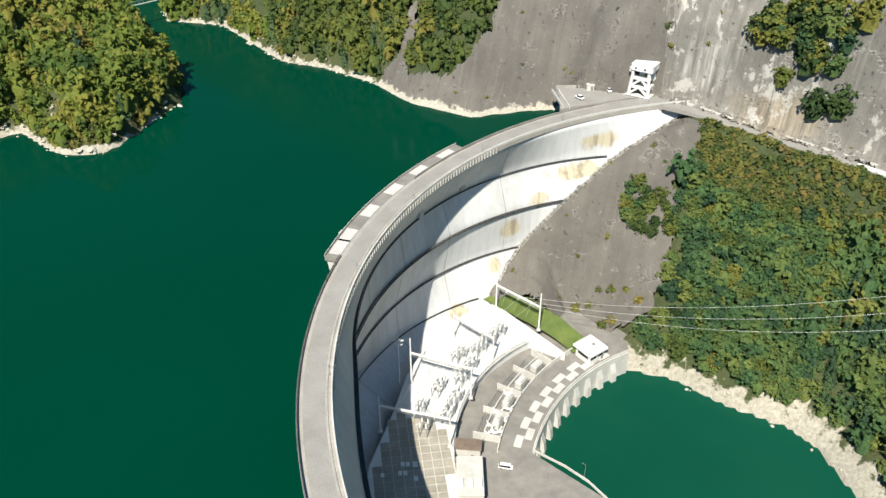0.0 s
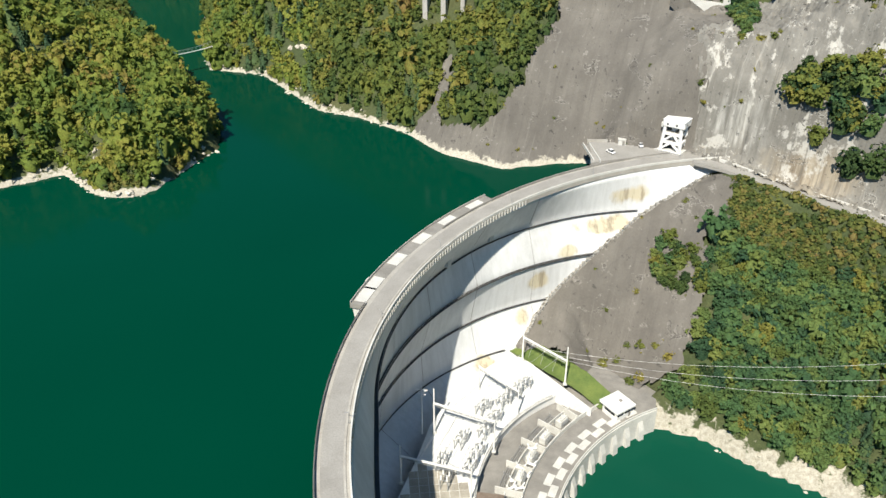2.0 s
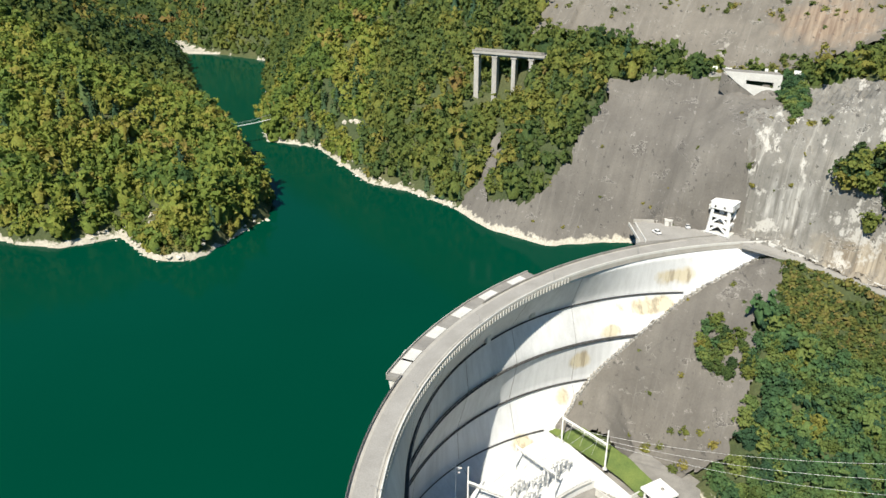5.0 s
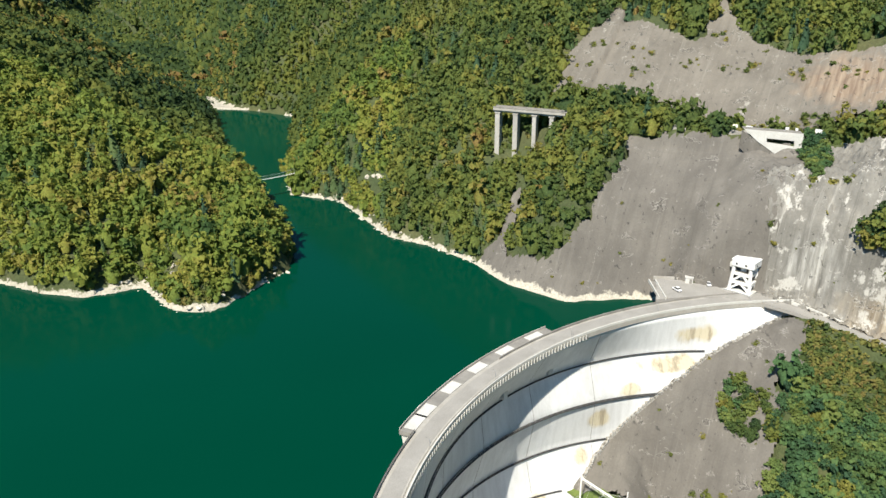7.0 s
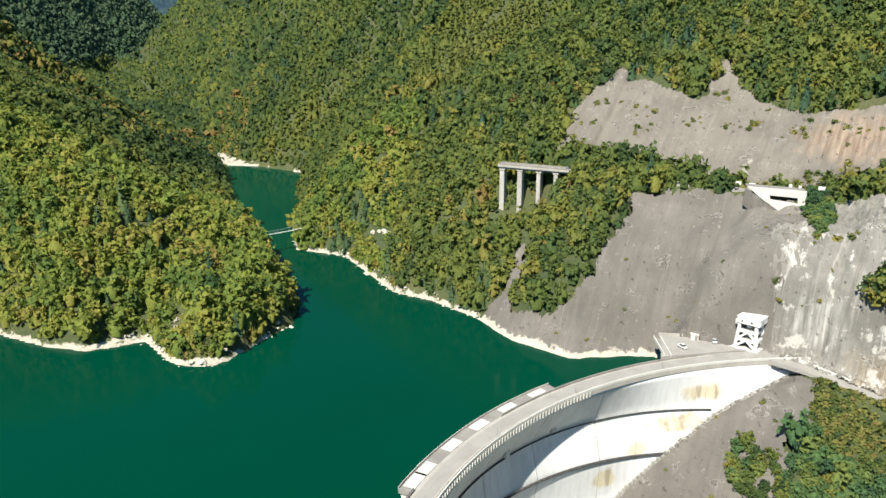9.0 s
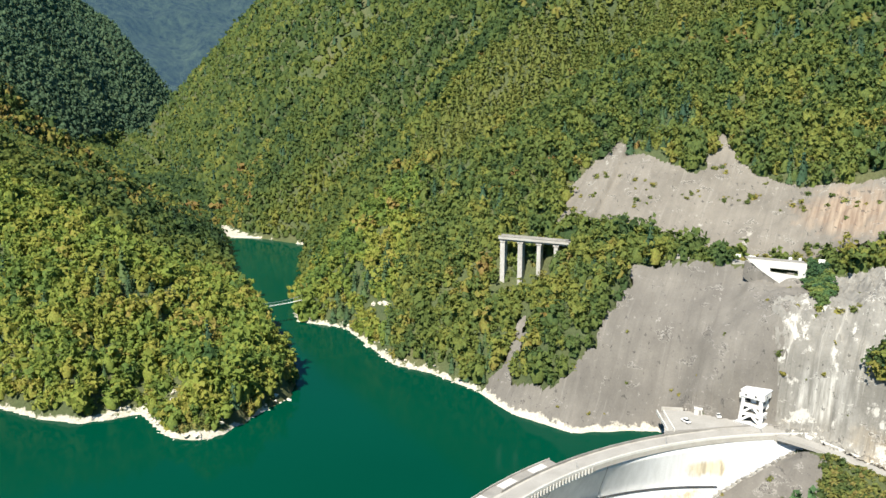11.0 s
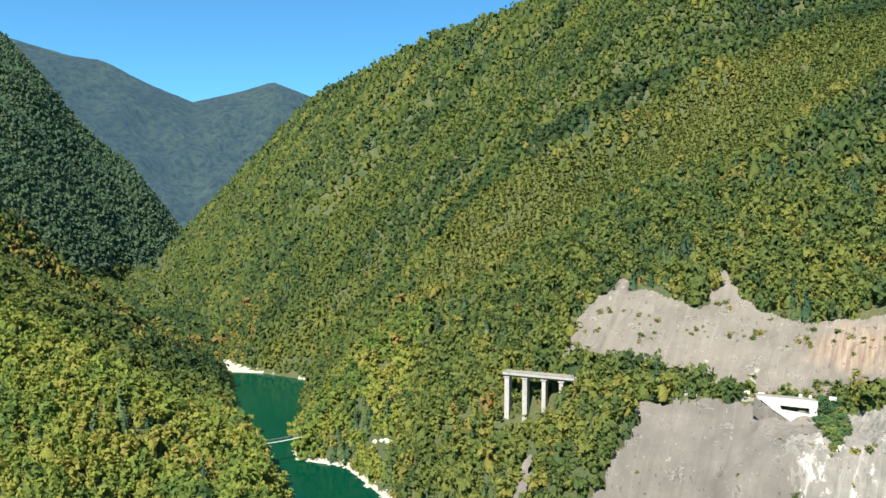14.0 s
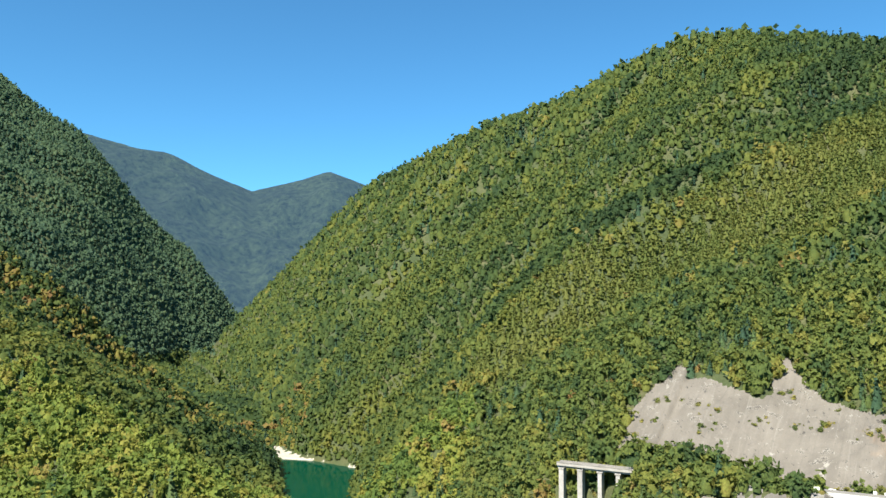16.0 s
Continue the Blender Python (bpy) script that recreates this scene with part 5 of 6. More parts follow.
# walls of the transformer bay
bay = empty("bay_wall", (20, 205, ROAD_Z), label="low white walls that divide the transformer bay", category="wall")
under(slab_ring("long_wall", RR, RR + 0.45, ROAD_Z, ROAD_Z + 2.0, 127, 168, 30, M_CONC, RX, RY), bay)
for adeg in (136, 143, 150, 157.5, 165):
    a = radians(adeg)
    p = Vector((RX + RR * math.cos(a), RY + RR * math.sin(a), ROAD_Z))
    q = Vector((RX + (RR + 10) * math.cos(a), RY + (RR + 10) * math.sin(a), ROAD_Z))
    bm = bmesh.new()
    beam(bm, p + Vector((0, 0, 1.6)), q + Vector((0, 0, 1.6)), 0.4, 3.2)
    under(part("cross_wall", bm, M_CONC), bay)
under(slab_ring("mid_wall", RR + 6.2, RR + 6.6, ROAD_Z, ROAD_Z + 1.6, 134, 168, 24, M_CONC, RX, RY), bay)
# parapet along the terrace's edge
rim = empty("terrace_rim", (20, 230, YARD_Z), label="pale concrete kerb and rail along the terrace edge", category="railing")
under(slab_ring("kerb", 67.2, 68.0, YARD_Z, YARD_Z + 0.6, 124, 196, 40, M_CONC, 71, 186), rim)
bm = bmesh.new()
for k in range(60):
    a, b = radians(124 + 1.2 * k), radians(124 + 1.2 * (k + 1))
    p, q = (71 + 67.6 * math.cos(a), 186 + 67.6 * math.sin(a)), (71 + 67.6 * math.cos(b), 186 + 67.6 * math.sin(b))
    beam(bm, (*p, YARD_Z + 0.6), (*p, YARD_Z + 1.7), 0.09)
    beam(bm, (*p, YARD_Z + 1.7), (*q, YARD_Z + 1.7), 0.09)
    beam(bm, (*p, YARD_Z + 1.15), (*q, YARD_Z + 1.15), 0.06)
under(part("railing", bm, M_STEEL), rim)
# plaza edge
bm = bmesh.new()
edge = [(31, 189.5), (41, 182.5), (48, 176), (53, 169), (57, 158)]
for p, q in zip(edge, edge[1:]):
    beam(bm, (*p, ROAD_Z + 0.4), (*q, ROAD_Z + 0.4), 0.5, 0.8)
tagged(part("kerb", bm, M_CONC), "pale kerb along the plaza's edge over the pool", "kerb", kind="structure")
# grass bank behind the switchyard
M_LAWN = M_GRASS
verts, faces = [], []
nA, nB = 22, 8
for i in range(nA + 1):
    s = i / nA
    px, py = 17 + (52 - 17) * s, 271 + (239 - 271) * s
    for j in range(nB + 1):
        u = j / nB
        w = 9.0 - 2.5 * s
        x, y = px + 0.66 * w * u, py + 0.75 * w * u
        verts.append((x, y, YARD_Z + 0.15 + 4.5 * u * u + 0.25 * float(waves(np.array(x), np.array(y), 5, 77)) - (0 if s < 0.75 else (s - 0.75) * 12)))
for i in range(nA):
    for j in range(nB):
        a = i * (nB + 1) + j
        faces.append((a, a + nB + 1, a + nB + 2, a + 1))
lawn = mesh_object("grass_bank", verts, faces, M_LAWN, smooth_shade=True)
tagged(lawn, "bright green grass bank between the switchyard and the slope", "grass", kind="structure")

# switchyard gantries
def gantry(base_a, base_b, za, zb, zbeam, label):
    ob = empty("gantry", (*base_a, YARD_Z), label=label, category="gantry", group="gantries in the switchyard")
    bx, by = base_b[0] - base_a[0], base_b[1] - base_a[1]
    for x, y, z in ((0, 0, za), (bx, by, zb)):
        bm = bmesh.new()
        beam(bm, (x, y, 0), (x, y, z - YARD_Z), 0.75, 0.5, 8)
        part("post", bm, M_WHITE, ob)
        bm = bmesh.new()
        box(bm, 1.6, 1.6, 0.5, pose(x, y, 0), 0.1)
        part("footing", bm, M_CONC, ob)
    bm = bmesh.new()
    h = zbeam - YARD_Z
    beam(bm, (0, 0, h), (bx, by, h), 0.6, 0.6)
    part("crossbeam", bm, M_WHITE, ob)
    ln = math.hypot(bx, by)
    for k in range(3):
        s = 0.22 + 0.28 * k
        bm = bmesh.new()
        for j in range(5):
            bmesh.ops.create_cone(bm, cap_ends=True, segments=8, radius1=0.16, radius2=0.1, depth=0.14, matrix=pose(bx * s, by * s, h - 0.5 - 0.24 * j))
        part("insulator", bm, M_WHITE, ob)
    # a lattice under the beam, and droppers from its insulators
    bm = bmesh.new()
    n = max(4, int(ln / 2.2))
    for k in range(n):
        s0, s1 = k / n, (k + 1) / n
        beam(bm, (bx * s0, by * s0, h - 0.2), (bx * (s0 + s1) / 2, by * (s0 + s1) / 2, h - 1.3), 0.14)
        beam(bm, (bx * (s0 + s1) / 2, by * (s0 + s1) / 2, h - 1.3), (bx * s1, by * s1, h - 0.2), 0.14)
    beam(bm, (bx * 0.5 / n, by * 0.5 / n, h - 1.3), (bx * (1 - 0.5 / n), by * (1 - 0.5 / n), h - 1.3), 0.16)
    part("lattice", bm, M_STEEL, ob)
    for k in range(3):
        s = 0.22 + 0.28 * k
        bm = bmesh.new()
        beam(bm, (bx * s, by * s, h - 1.6), (bx * s + 2.5 * by / ln, by * s - 2.5 * bx / ln, 5.5), 0.09, 0.09, 5)
        part("dropper", bm, M_STEEL, ob)
    return ob


mast = empty("lightning_mast", (-16.5, 219.5, YARD_Z), label="slim white mast with two crossarms beside the switchyard gantry", category="mast")
bm = bmesh.new()
beam(bm, (0, 0, 0), (0, 0, 23.0), 0.5, 0.25, 8)
part("pole", bm, M_WHITE, mast)
for z, w in ((21.2, 4.4), (19.2, 3.2)):
    bm = bmesh.new()
    beam(bm, (-w / 2, 0.3, z), (w / 2, -0.3, z), 0.25)
    beam(bm, (-w / 2, 0.3, z), (0, 0, z - 1.5), 0.12)
    beam(bm, (w / 2, -0.3, z), (0, 0, z - 1.5), 0.12)
    part("crossarm", bm, M_WHITE, mast)


def span(name, ends, sag, words):
    """A slack cable between two points."""
    cu = bpy.data.curves.new(name, "CURVE")
    cu.dimensions, cu.bevel_depth, cu.bevel_resolution = "3D", 0.07, 1
    sp = cu.splines.new("POLY")
    sp.points.add(12)
    a, b = Vector(ends[0]), Vector(ends[1])
    for j in range(13):
        p = a.lerp(b, j / 12)
        sp.points[j].co = (p.x, p.y, p.z - sag * 4 * (j / 12) * (1 - j / 12), 1)
    cu.materials.append(M_STEEL)
    return tagged(new(name, cu), words, "cable", "cables over the switchyard")


for k in range(3):
    s = 0.22 + 0.28 * k
    span("cable", ((-22.1 + 24.2 * s, 194.8 - 6.6 * s, -46.5), (-12.1 + 22.1 * s, 220.1 - 8.8 * s, -45.0)), 1.2, "slack grey cable strung between two gantries")
    span("cable", ((-12.1 + 22.1 * s, 220.1 - 8.8 * s, -45.0), (4.2 + 15.0 * s, 245.6 - 14.3 * s, -48.0)), 1.2, "slack grey cable strung between two gantries")
    span("cable", ((4.2 + 15.0 * s, 245.6 - 14.3 * s, -48.0), (22.4 + 16.5 * s, 265.0 - 15.0 * s, -47.5)), 1.0, "slack grey cable strung between two gantries")
gantry((-12.1, 220.1), (10.0, 211.3), -36.7, -42.7, -43.5, "white steel gantry with a long crossbeam and a tall mast")
gantry((-22.1, 194.8), (2.1, 188.2), -40.2, -43.0, -45.0, "white steel gantry, partly in the dam's shade")
gantry((4.2, 245.6), (19.2, 231.3), -46.0, -43.7, -46.5, "white steel gantry near the foot of the dam wall")
gantry((22.4, 265.0), (38.9, 250.0), -44.0, -39.3, -46.0, "white steel portal beside the grass bank")


def bus_frame(x, y, turn, kind):
    """A stand of switchgear: legs, a grid of beams, insulators and a bar on top."""
    ob = empty("switchgear_stand", (x, y, YARD_Z + 0.07), turn, label="white steel switchgear stand with insulators and bus bars", category="switchgear", group="switchgear in the yard")
    for sx in (-2, 2):
        for sy in (-1, 1):
            bm = bmesh.new()
            beam(bm, (sx, sy, 0), (sx, sy, 3.2), 0.22)
            part("leg", bm, M_STEEL, ob)
    bm = bmesh.new()
    for sy in (-1, 1):
        beam(bm, (-2.6, sy, 3.2), (2.6, sy, 3.2), 0.22)
    for sx in (-2, 0, 2):
        beam(bm, (sx, -1.2, 3.3), (sx, 1.2, 3.3), 0.18)
    beam(bm, (-2, -1, 0.3), (2, -1, 3.0), 0.1)
    beam(bm, (2, 1, 0.3), (-2, 1, 3.0), 0.1)
    part("table_frame", bm, M_STEEL, ob)
    for sx in (-2, 0, 2):
        for sy in (-0.8, 0.8):
            bm = bmesh.new()
            for j in range(5):
                bmesh.ops.create_cone(bm, cap_ends=True, segments=8, radius1=0.26, radius2=0.15, depth=0.26, matrix=pose(sx, sy, 3.6 + 0.3 * j))
            part("insulator", bm, M_WHITE, ob)
        bm = bmesh.new()
        beam(bm, (sx, -1.6, 5.1), (sx, 1.6, 5.1 + (0.9 if kind else 0)), 0.12, 0.12, 6)
        part("bus_bar", bm, M_STEEL, ob)
    ob.scale = (1.35, 1.35, 1.35)
    return ob


first = None
for n, (x, y, turn) in enumerate(((-8.5, 203, 75), (-6.5, 195, 75), (4, 208, 60), (1.5, 201, 65), (7, 219, 55), (10, 226, 50), (14, 236, 45), (18, 241, 42), (22, 246, 40), (-2, 214, 65), (6, 232, 50))):
    if first is None:
        first = bus_frame(x, y, turn, True)
    else:
        copy_thing(first, pose(x, y, YARD_Z + 0.07, 0, 0, turn))  # alike


def transformer(x, y, turn):
    ob = empty("transformer", (x, y, ROAD_Z), turn, label="pale grey power transformer with radiators and bushings", category="transformer", group="transformers in the bay")
    bm = bmesh.new()
    box(bm, 4.6, 2.6, 3.0, pose(0, 0, 0.3), 0.12)
    part("tank", bm, M_CONC, ob)
    for sy in (-1, 1):
        for k in range(6):
            bm = bmesh.new()
            box(bm, 0.16, 0.9, 2.3, pose(-1.9 + 0.75 * k, sy * 1.8, 0.7))
            part("radiator_fin", bm, M_STEEL, ob)
    for k in range(3):
        bm = bmesh.new()
        for j in range(6):
            bmesh.ops.create_cone(bm, cap_ends=True, segments=10, radius1=0.3 - 0.02 * j, radius2=0.18, depth=0.26, matrix=pose(-1.4 + 1.4 * k, 0, 3.45 + 0.28 * j))
        part("bushing", bm, M_WHITE, ob)
    bm = bmesh.new()
    beam(bm, (-1.8, 0.7, 3.9), (1.8, 0.7, 3.9), 0.8, 0.8, 12)
    part("oil_tank", bm, M_CONC, ob)
    return ob


for k, adeg in enumerate((153.5, 160.5, 146.5, 139.5)):
    a = radians(adeg)
    place = (RX + (RR + 3.2) * math.cos(a), RY + (RR + 3.2) * math.sin(a))
    if k == 0:
        tf = transformer(*place, adeg + 90)
    else:
        copy_thing(tf, pose(*place, ROAD_Z, 0, 0, adeg + 90))


def pipe_rack(a0, a1, r, z, label):
    ob = empty("pipe_rack", (RX, RY, z), label=label, category="pipes")
    for k, (dr_, h) in enumerate(((0, 0.8), (0.7, 0.8), (1.4, 1.1))):
        bm = bmesh.new()
        for j in range(12):
            s, e = radians(a0 + (a1 - a0) * j / 12), radians(a0 + (a1 - a0) * (j + 1) / 12)
            beam(bm, ((r + dr_) * math.cos(s), (r + dr_) * math.sin(s), h), ((r + dr_) * math.cos(e), (r + dr_) * math.sin(e), h), 0.22, 0.22, 6)
        part("pipe", bm, M_STEEL, ob)
    for j in range(7):
        s = radians(a0 + (a1 - a0) * j / 6)
        bm = bmesh.new()
        beam(bm, ((r - 0.4) * math.cos(s), (r - 0.4) * math.sin(s), 0), ((r - 0.4) * math.cos(s), (r - 0.4) * math.sin(s), 1.5), 0.18)
        beam(bm, ((r + 1.8) * math.cos(s), (r + 1.8) * math.sin(s), 0), ((r + 1.8) * math.cos(s), (r + 1.8) * math.sin(s), 1.5), 0.18)
        beam(bm, ((r - 0.4) * math.cos(s), (r - 0.4) * math.sin(s), 0.65), ((r + 1.8) * math.cos(s), (r + 1.8) * math.sin(s), 0.65), 0.14)
        part("bracket", bm, M_STEEL, ob)
    return ob


pipe_rack(139, 164, RR + 7.6, ROAD_Z, "grey pipes on steel brackets beside the terrace wall")


def breaker(x, y, turn):
    """A gas breaker: a tank on legs with two slanting bushings."""
    ob = empty("circuit_breaker", (x, y, ROAD_Z), turn, label="white tank-type circuit breaker with slanting bushings", category="switchgear", group="breakers in the bay")
    for sx in (-1.2, 1.2):
        for sy in (-0.5, 0.5):
            bm = bmesh.new()
            beam(bm, (sx, sy, 0), (sx, sy, 1.3), 0.16)
            part("leg", bm, M_STEEL, ob)
    bm = bmesh.new()
    beam(bm, (-1.7, 0, 1.8), (1.7, 0, 1.8), 1.0, 1.0, 12)
    part("tank", bm, M_WHITE, ob)
    for sx in (-1, 1):
        bm = bmesh.new()
        for j in range(6):
            bmesh.ops.create_cone(bm, cap_ends=True, segments=8, radius1=0.3, radius2=0.2, depth=0.3, matrix=pose(sx * (0.9 + 0.18 * j), 0, 2.4 + 0.34 * j, 0, sx * 26, 0))
        part("bushing", bm, M_WHITE, ob)
    return ob


for k, (adeg, dr_) in enumerate(((155.5, 1.6), (157.5, 4.4), (159.5, 1.8), (161.5, 4.6), (163.2, 2.0), (151.0, 4.6), (163.8, 4.8))):
    a = radians(adeg)
    place = (RX + (RR + dr_) * math.cos(a), RY + (RR + dr_) * math.sin(a))
    if k == 0:
        br_ = breaker(*place, adeg)
    else:
        copy_thing(br_, pose(*place, ROAD_Z, 0, 0, adeg + 8 * k))


def shed(name, x, y, z, turn, sx, sy, h, wall, roof, label, rh=0.35, over=0.4, door=True):
    ob = empty(name, (x, y, z), turn, label=label, category="building")
    bm = bmesh.new()
    box(bm, sx, sy, h, Matrix(), 0.06)
    part("walls", bm, wall, ob)
    bm = bmesh.new()
    box(bm, sx + 2 * over, sy + 2 * over, rh, pose(0, 0, h), 0.08)
    part("roof", bm, roof, ob)
    if door:
        bm = bmesh.new()
        box(bm, 1.1, 0.12, 2.1, pose(sx * 0.2, -sy / 2 - 0.02, 0.05))
        part("door", bm, M_GREYC, ob)
    return ob


shed("shed", 8.5, 188.3, ROAD_Z, -7, 8.4, 4.4, 4.6, M_CONC, M_RUST, "flat-roofed shed with a brown rusty roof")
annex = shed("building", 8.5, 173.0, ROAD_Z, 0, 8.6, 16.0, 6.6, M_CONC, M_CONC, "white flat-roofed service building beside the switchyard", 0.5, 0.1)
for k in range(3):
    bm = bmesh.new()
    box(bm, 1.6, 3.4, 0.9, pose(-3 + 3 * k, -3.5, 7.1), 0.1)
    part("roof_unit", bm, M_WHITE, annex)
for k in range(4):
    bm = bmesh.new()
    box(bm, 0.1, 1.8, 1.6, pose(4.32, -6 + 3.6 * k, 2.2))
    part("window", bm, M_GLASS, annex)

# gate house by the road
house = empty("house", (58.3, 238.5, ROAD_Z), 36, label="small white control house with a flat overhanging roof", category="house")
bm = bmesh.new()
box(bm, 7.8, 7.8, 4.4, Matrix(), 0.06)
part("walls", bm, M_WHITE, house)
bm = bmesh.new()
box(bm, 10.0, 10.0, 1.3, pose(0, 0, 4.6), 0.25)
box(bm, 8.6, 8.6, 0.25, pose(0, 0, 5.9), 0.05)
roof = part("roof", bm, M_WHITE, house)
bm = bmesh.new()
box(bm, 1.2, 1.2, 0.5, pose(1.0, -0.5, 6.1), 0.08)
part("roof_vent", bm, M_GREYC, roof)
for k, (px, py, sx, sy) in enumerate(((-1.9, -3.92, 3.0, 0.12), (1.9, -3.92, 3.0, 0.12), (-3.92, 0, 0.12, 5.4), (3.92, 0, 0.12, 5.4), (0, 3.92, 5.0, 0.12))):
    bm = bmesh.new()
    box(bm, sx, sy, 1.7, pose(px, py, 2.3))
    part("window", bm, M_GLASS, house, "dark window band under the roof")
bm = bmesh.new()
box(bm, 1.1, 0.1, 2.1, pose(3.0, -3.93, 0.02))
part("door", bm, M_GREYC, house)


# vehicles
def vehicle(x, y, z, turn, ln, label, van=False):
    ob = empty("van" if van else "car", (x, y, z), turn, label=label, category="van" if van else "car")
    bm = bmesh.new()
    box(bm, ln, 1.75, 0.75, pose(0, 0, 0.35), 0.16)
    body = part("body", bm, M_CAR, ob)
    bm = bmesh.new()
    made = bmesh.ops.create_cube(bm, size=1.0, matrix=pose(-0.15 if not van else -0.3, 0, 1.4) @ Matrix.Diagonal((ln * (0.56 if not van else 0.82), 1.6, 0.7 if not van else 1.0, 1)))
    for v in made["verts"]:
        if v.co.z > 1.4:
            v.co.x *= 0.78 if not van else 0.92
            v.co.y *= 0.88
    part("cabin", bm, M_GLASS, ob, "dark windows round the cabin")
    bm = bmesh.new()
    box(bm, ln * (0.42 if not van else 0.74), 1.42, 0.08, pose(-0.12, 0, 1.72 if not van else 1.88), 0.03)
    part("roof", bm, M_CAR, ob)
    for sx in (-1, 1):
        for sy in (-1, 1):
            bm = bmesh.new()
            beam(bm, (sx * ln * 0.31, sy * 0.72, 0.33), (sx * ln * 0.31, sy * 0.9, 0.33), 0.66, 0.66, 14)
            wheel = part("wheel", bm, M_DARK, ob)
    for sy in (-1, 1):
        bm = bmesh.new()
        box(bm, 0.08, 0.35, 0.18, pose(ln / 2, sy * 0.6, 0.72))
        part("headlight", bm, M_GLASS, ob)
    return ob


vehicle(21.0, 182.0, ROAD_Z, -12, 5.0, "white van parked on the grey plaza", True)
vehicle(59.8, 322.8, CREST_Z + 0.25, 125, 4.4, "white car parked on the terrace by the crest road")
vehicle(74.0, 331.0, CREST_Z + 0.25, 95, 4.3, "pale car parked against the foot of the slope")

# lamp posts
def lamp(x, y, z, h, turn):
    ob = empty("street_lamp", (x, y, z), turn, label="slim grey lamp post with a short arm", category="lamp", group="lamp posts")
    bm = bmesh.new()
    beam(bm, (0, 0, 0), (0, 0, h), 0.2, 0.12, 8)
    part("pole", bm, M_STEEL, ob)
    bm = bmesh.new()
    beam(bm, (0, 0, h), (1.1, 0, h + 0.25), 0.09)
    part("arm", bm, M_STEEL, ob)
    bm = bmesh.new()
    box(bm, 0.6, 0.25, 0.14, pose(1.2, 0, h + 0.2), 0.03)
    part("lamp_head", bm, M_GREYC, ob)
    return ob


lp = lamp(47, 177.4, ROAD_Z, 6.3, 140)
for adeg in (106, 121, 136.5, 152, 168, 184, 200):
    a = radians(adeg)
    copy_thing(lp, pose(CX + 162.3 * math.cos(a), CY + 162.3 * math.sin(a), 11.5, 0, 0, adeg) @ Matrix.Diagonal((1, 1, 0.6, 1)))

# ---- gate tower on the crest ----
tower = empty("gate_tower", (87.5, 328.0, CREST_Z), -34, label="white concrete hoist tower on braced legs beside the crest road", category="tower")
tower.scale = (0.85, 0.85, 0.96)
bm = bmesh.new()
box(bm, 13.4, 11.4, 1.1, pose(0, 0, -0.2), 0.2)
part("plinth", bm, M_CONC, tower)
for sx in (-1, 1):
    for sy in (-1, 1):
        bm = bmesh.new()
        beam(bm, (sx * 5.2, sy * 4.2, 0.8), (sx * 4.2, sy * 3.4, 12.2), 1.3)
        part("leg", bm, M_WHITE, tower)
for z, w in ((4.6, 4.9), (8.6, 4.5)):
    for sy in (-1, 1):
        bm = bmesh.new()
        beam(bm, (-w, sy * (w - 0.95), z), (w, sy * (w - 0.95), z), 1.1, 1.2)
        part("girder", bm, M_WHITE, tower)
    for sx in (-1, 1):
        bm = bmesh.new()
        beam(bm, (sx * w, -(w - 0.95), z), (sx * w, w - 0.95, z), 1.1, 1.2)
        part("girder", bm, M_WHITE, tower)
for p, q in (((-4.9, -4.1, 1.2), (0.0, -3.9, 4.6)), ((4.9, -4.1, 1.2), (0.0, -3.9, 4.6)), ((-4.4, -3.8, 4.8), (0.6, -3.6, 8.6)), ((4.4, -3.6, 4.8), (0.6, -3.6, 8.6)),
             ((5.0, -4.0, 1.2), (4.8, 0.0, 4.6)), ((5.0, 4.0, 1.2), (4.8, 0.0, 4.6)), ((4.5, -3.6, 8.6), (4.3, 0.0, 12.0)), ((4.5, 3.6, 8.6), (4.3, 0.0, 12.0))):
    bm = bmesh.new()
    beam(bm, p, q, 0.9)
    part("brace", bm, M_WHITE, tower)
for z, w in ((4.9, 8.6), (8.9, 7.8)):
    bm = bmesh.new()
    box(bm, w, w - 1.8, 0.35, pose(0, 0, z))
    part("platform", bm, M_GREYC, tower)
bm = bmesh.new()
box(bm, 2.6, 2.2, 7.0, pose(-0.4, 0.2, 5.1), 0.1)
part("hoist_shaft", bm, M_WHITE, tower)
bm = bmesh.new()
box(bm, 11.6, 9.4, 3.2, pose(0.5, 0, 11.9), 0.45)
cabin = part("hoist_cabin", bm, M_WHITE, tower)
bm = bmesh.new()
box(bm, 11.9, 9.7, 0.35, pose(0.5, 0, 15.0), 0.12)
part("roof", bm, M_WHITE, cabin)
for px, py, sx, sy in ((-2.6, -4.72, 0.9, 0.12), (2.2, -4.72, 0.9, 0.12), (6.32, -1.0, 0.12, 0.9)):
    bm = bmesh.new()
    box(bm, sx, sy, 0.9, pose(px, py, 13.0))
    part("window", bm, M_GLASS, cabin)
bm = bmesh.new()
box(bm, 1.6, 1.6, 2.4, pose(-5.6, -3.0, 11.0), 0.2)
part("hoist_drum_housing", bm, M_CONC, tower)
for k in range(14):
    bm = bmesh.new()
    a = k / 13
    beam(bm, (-7.0 + 14.0 * a, -6.3, -0.1), (-7.0 + 14.0 * a, -6.3, 1.1), 0.14)
    part("rail_post", bm, M_WHITE, tower)
bm = bmesh.new()
beam(bm, (-7.0, -6.3, 1.1), (7.0, -6.3, 1.1), 0.16)
part("handrail", bm, M_WHITE, tower)

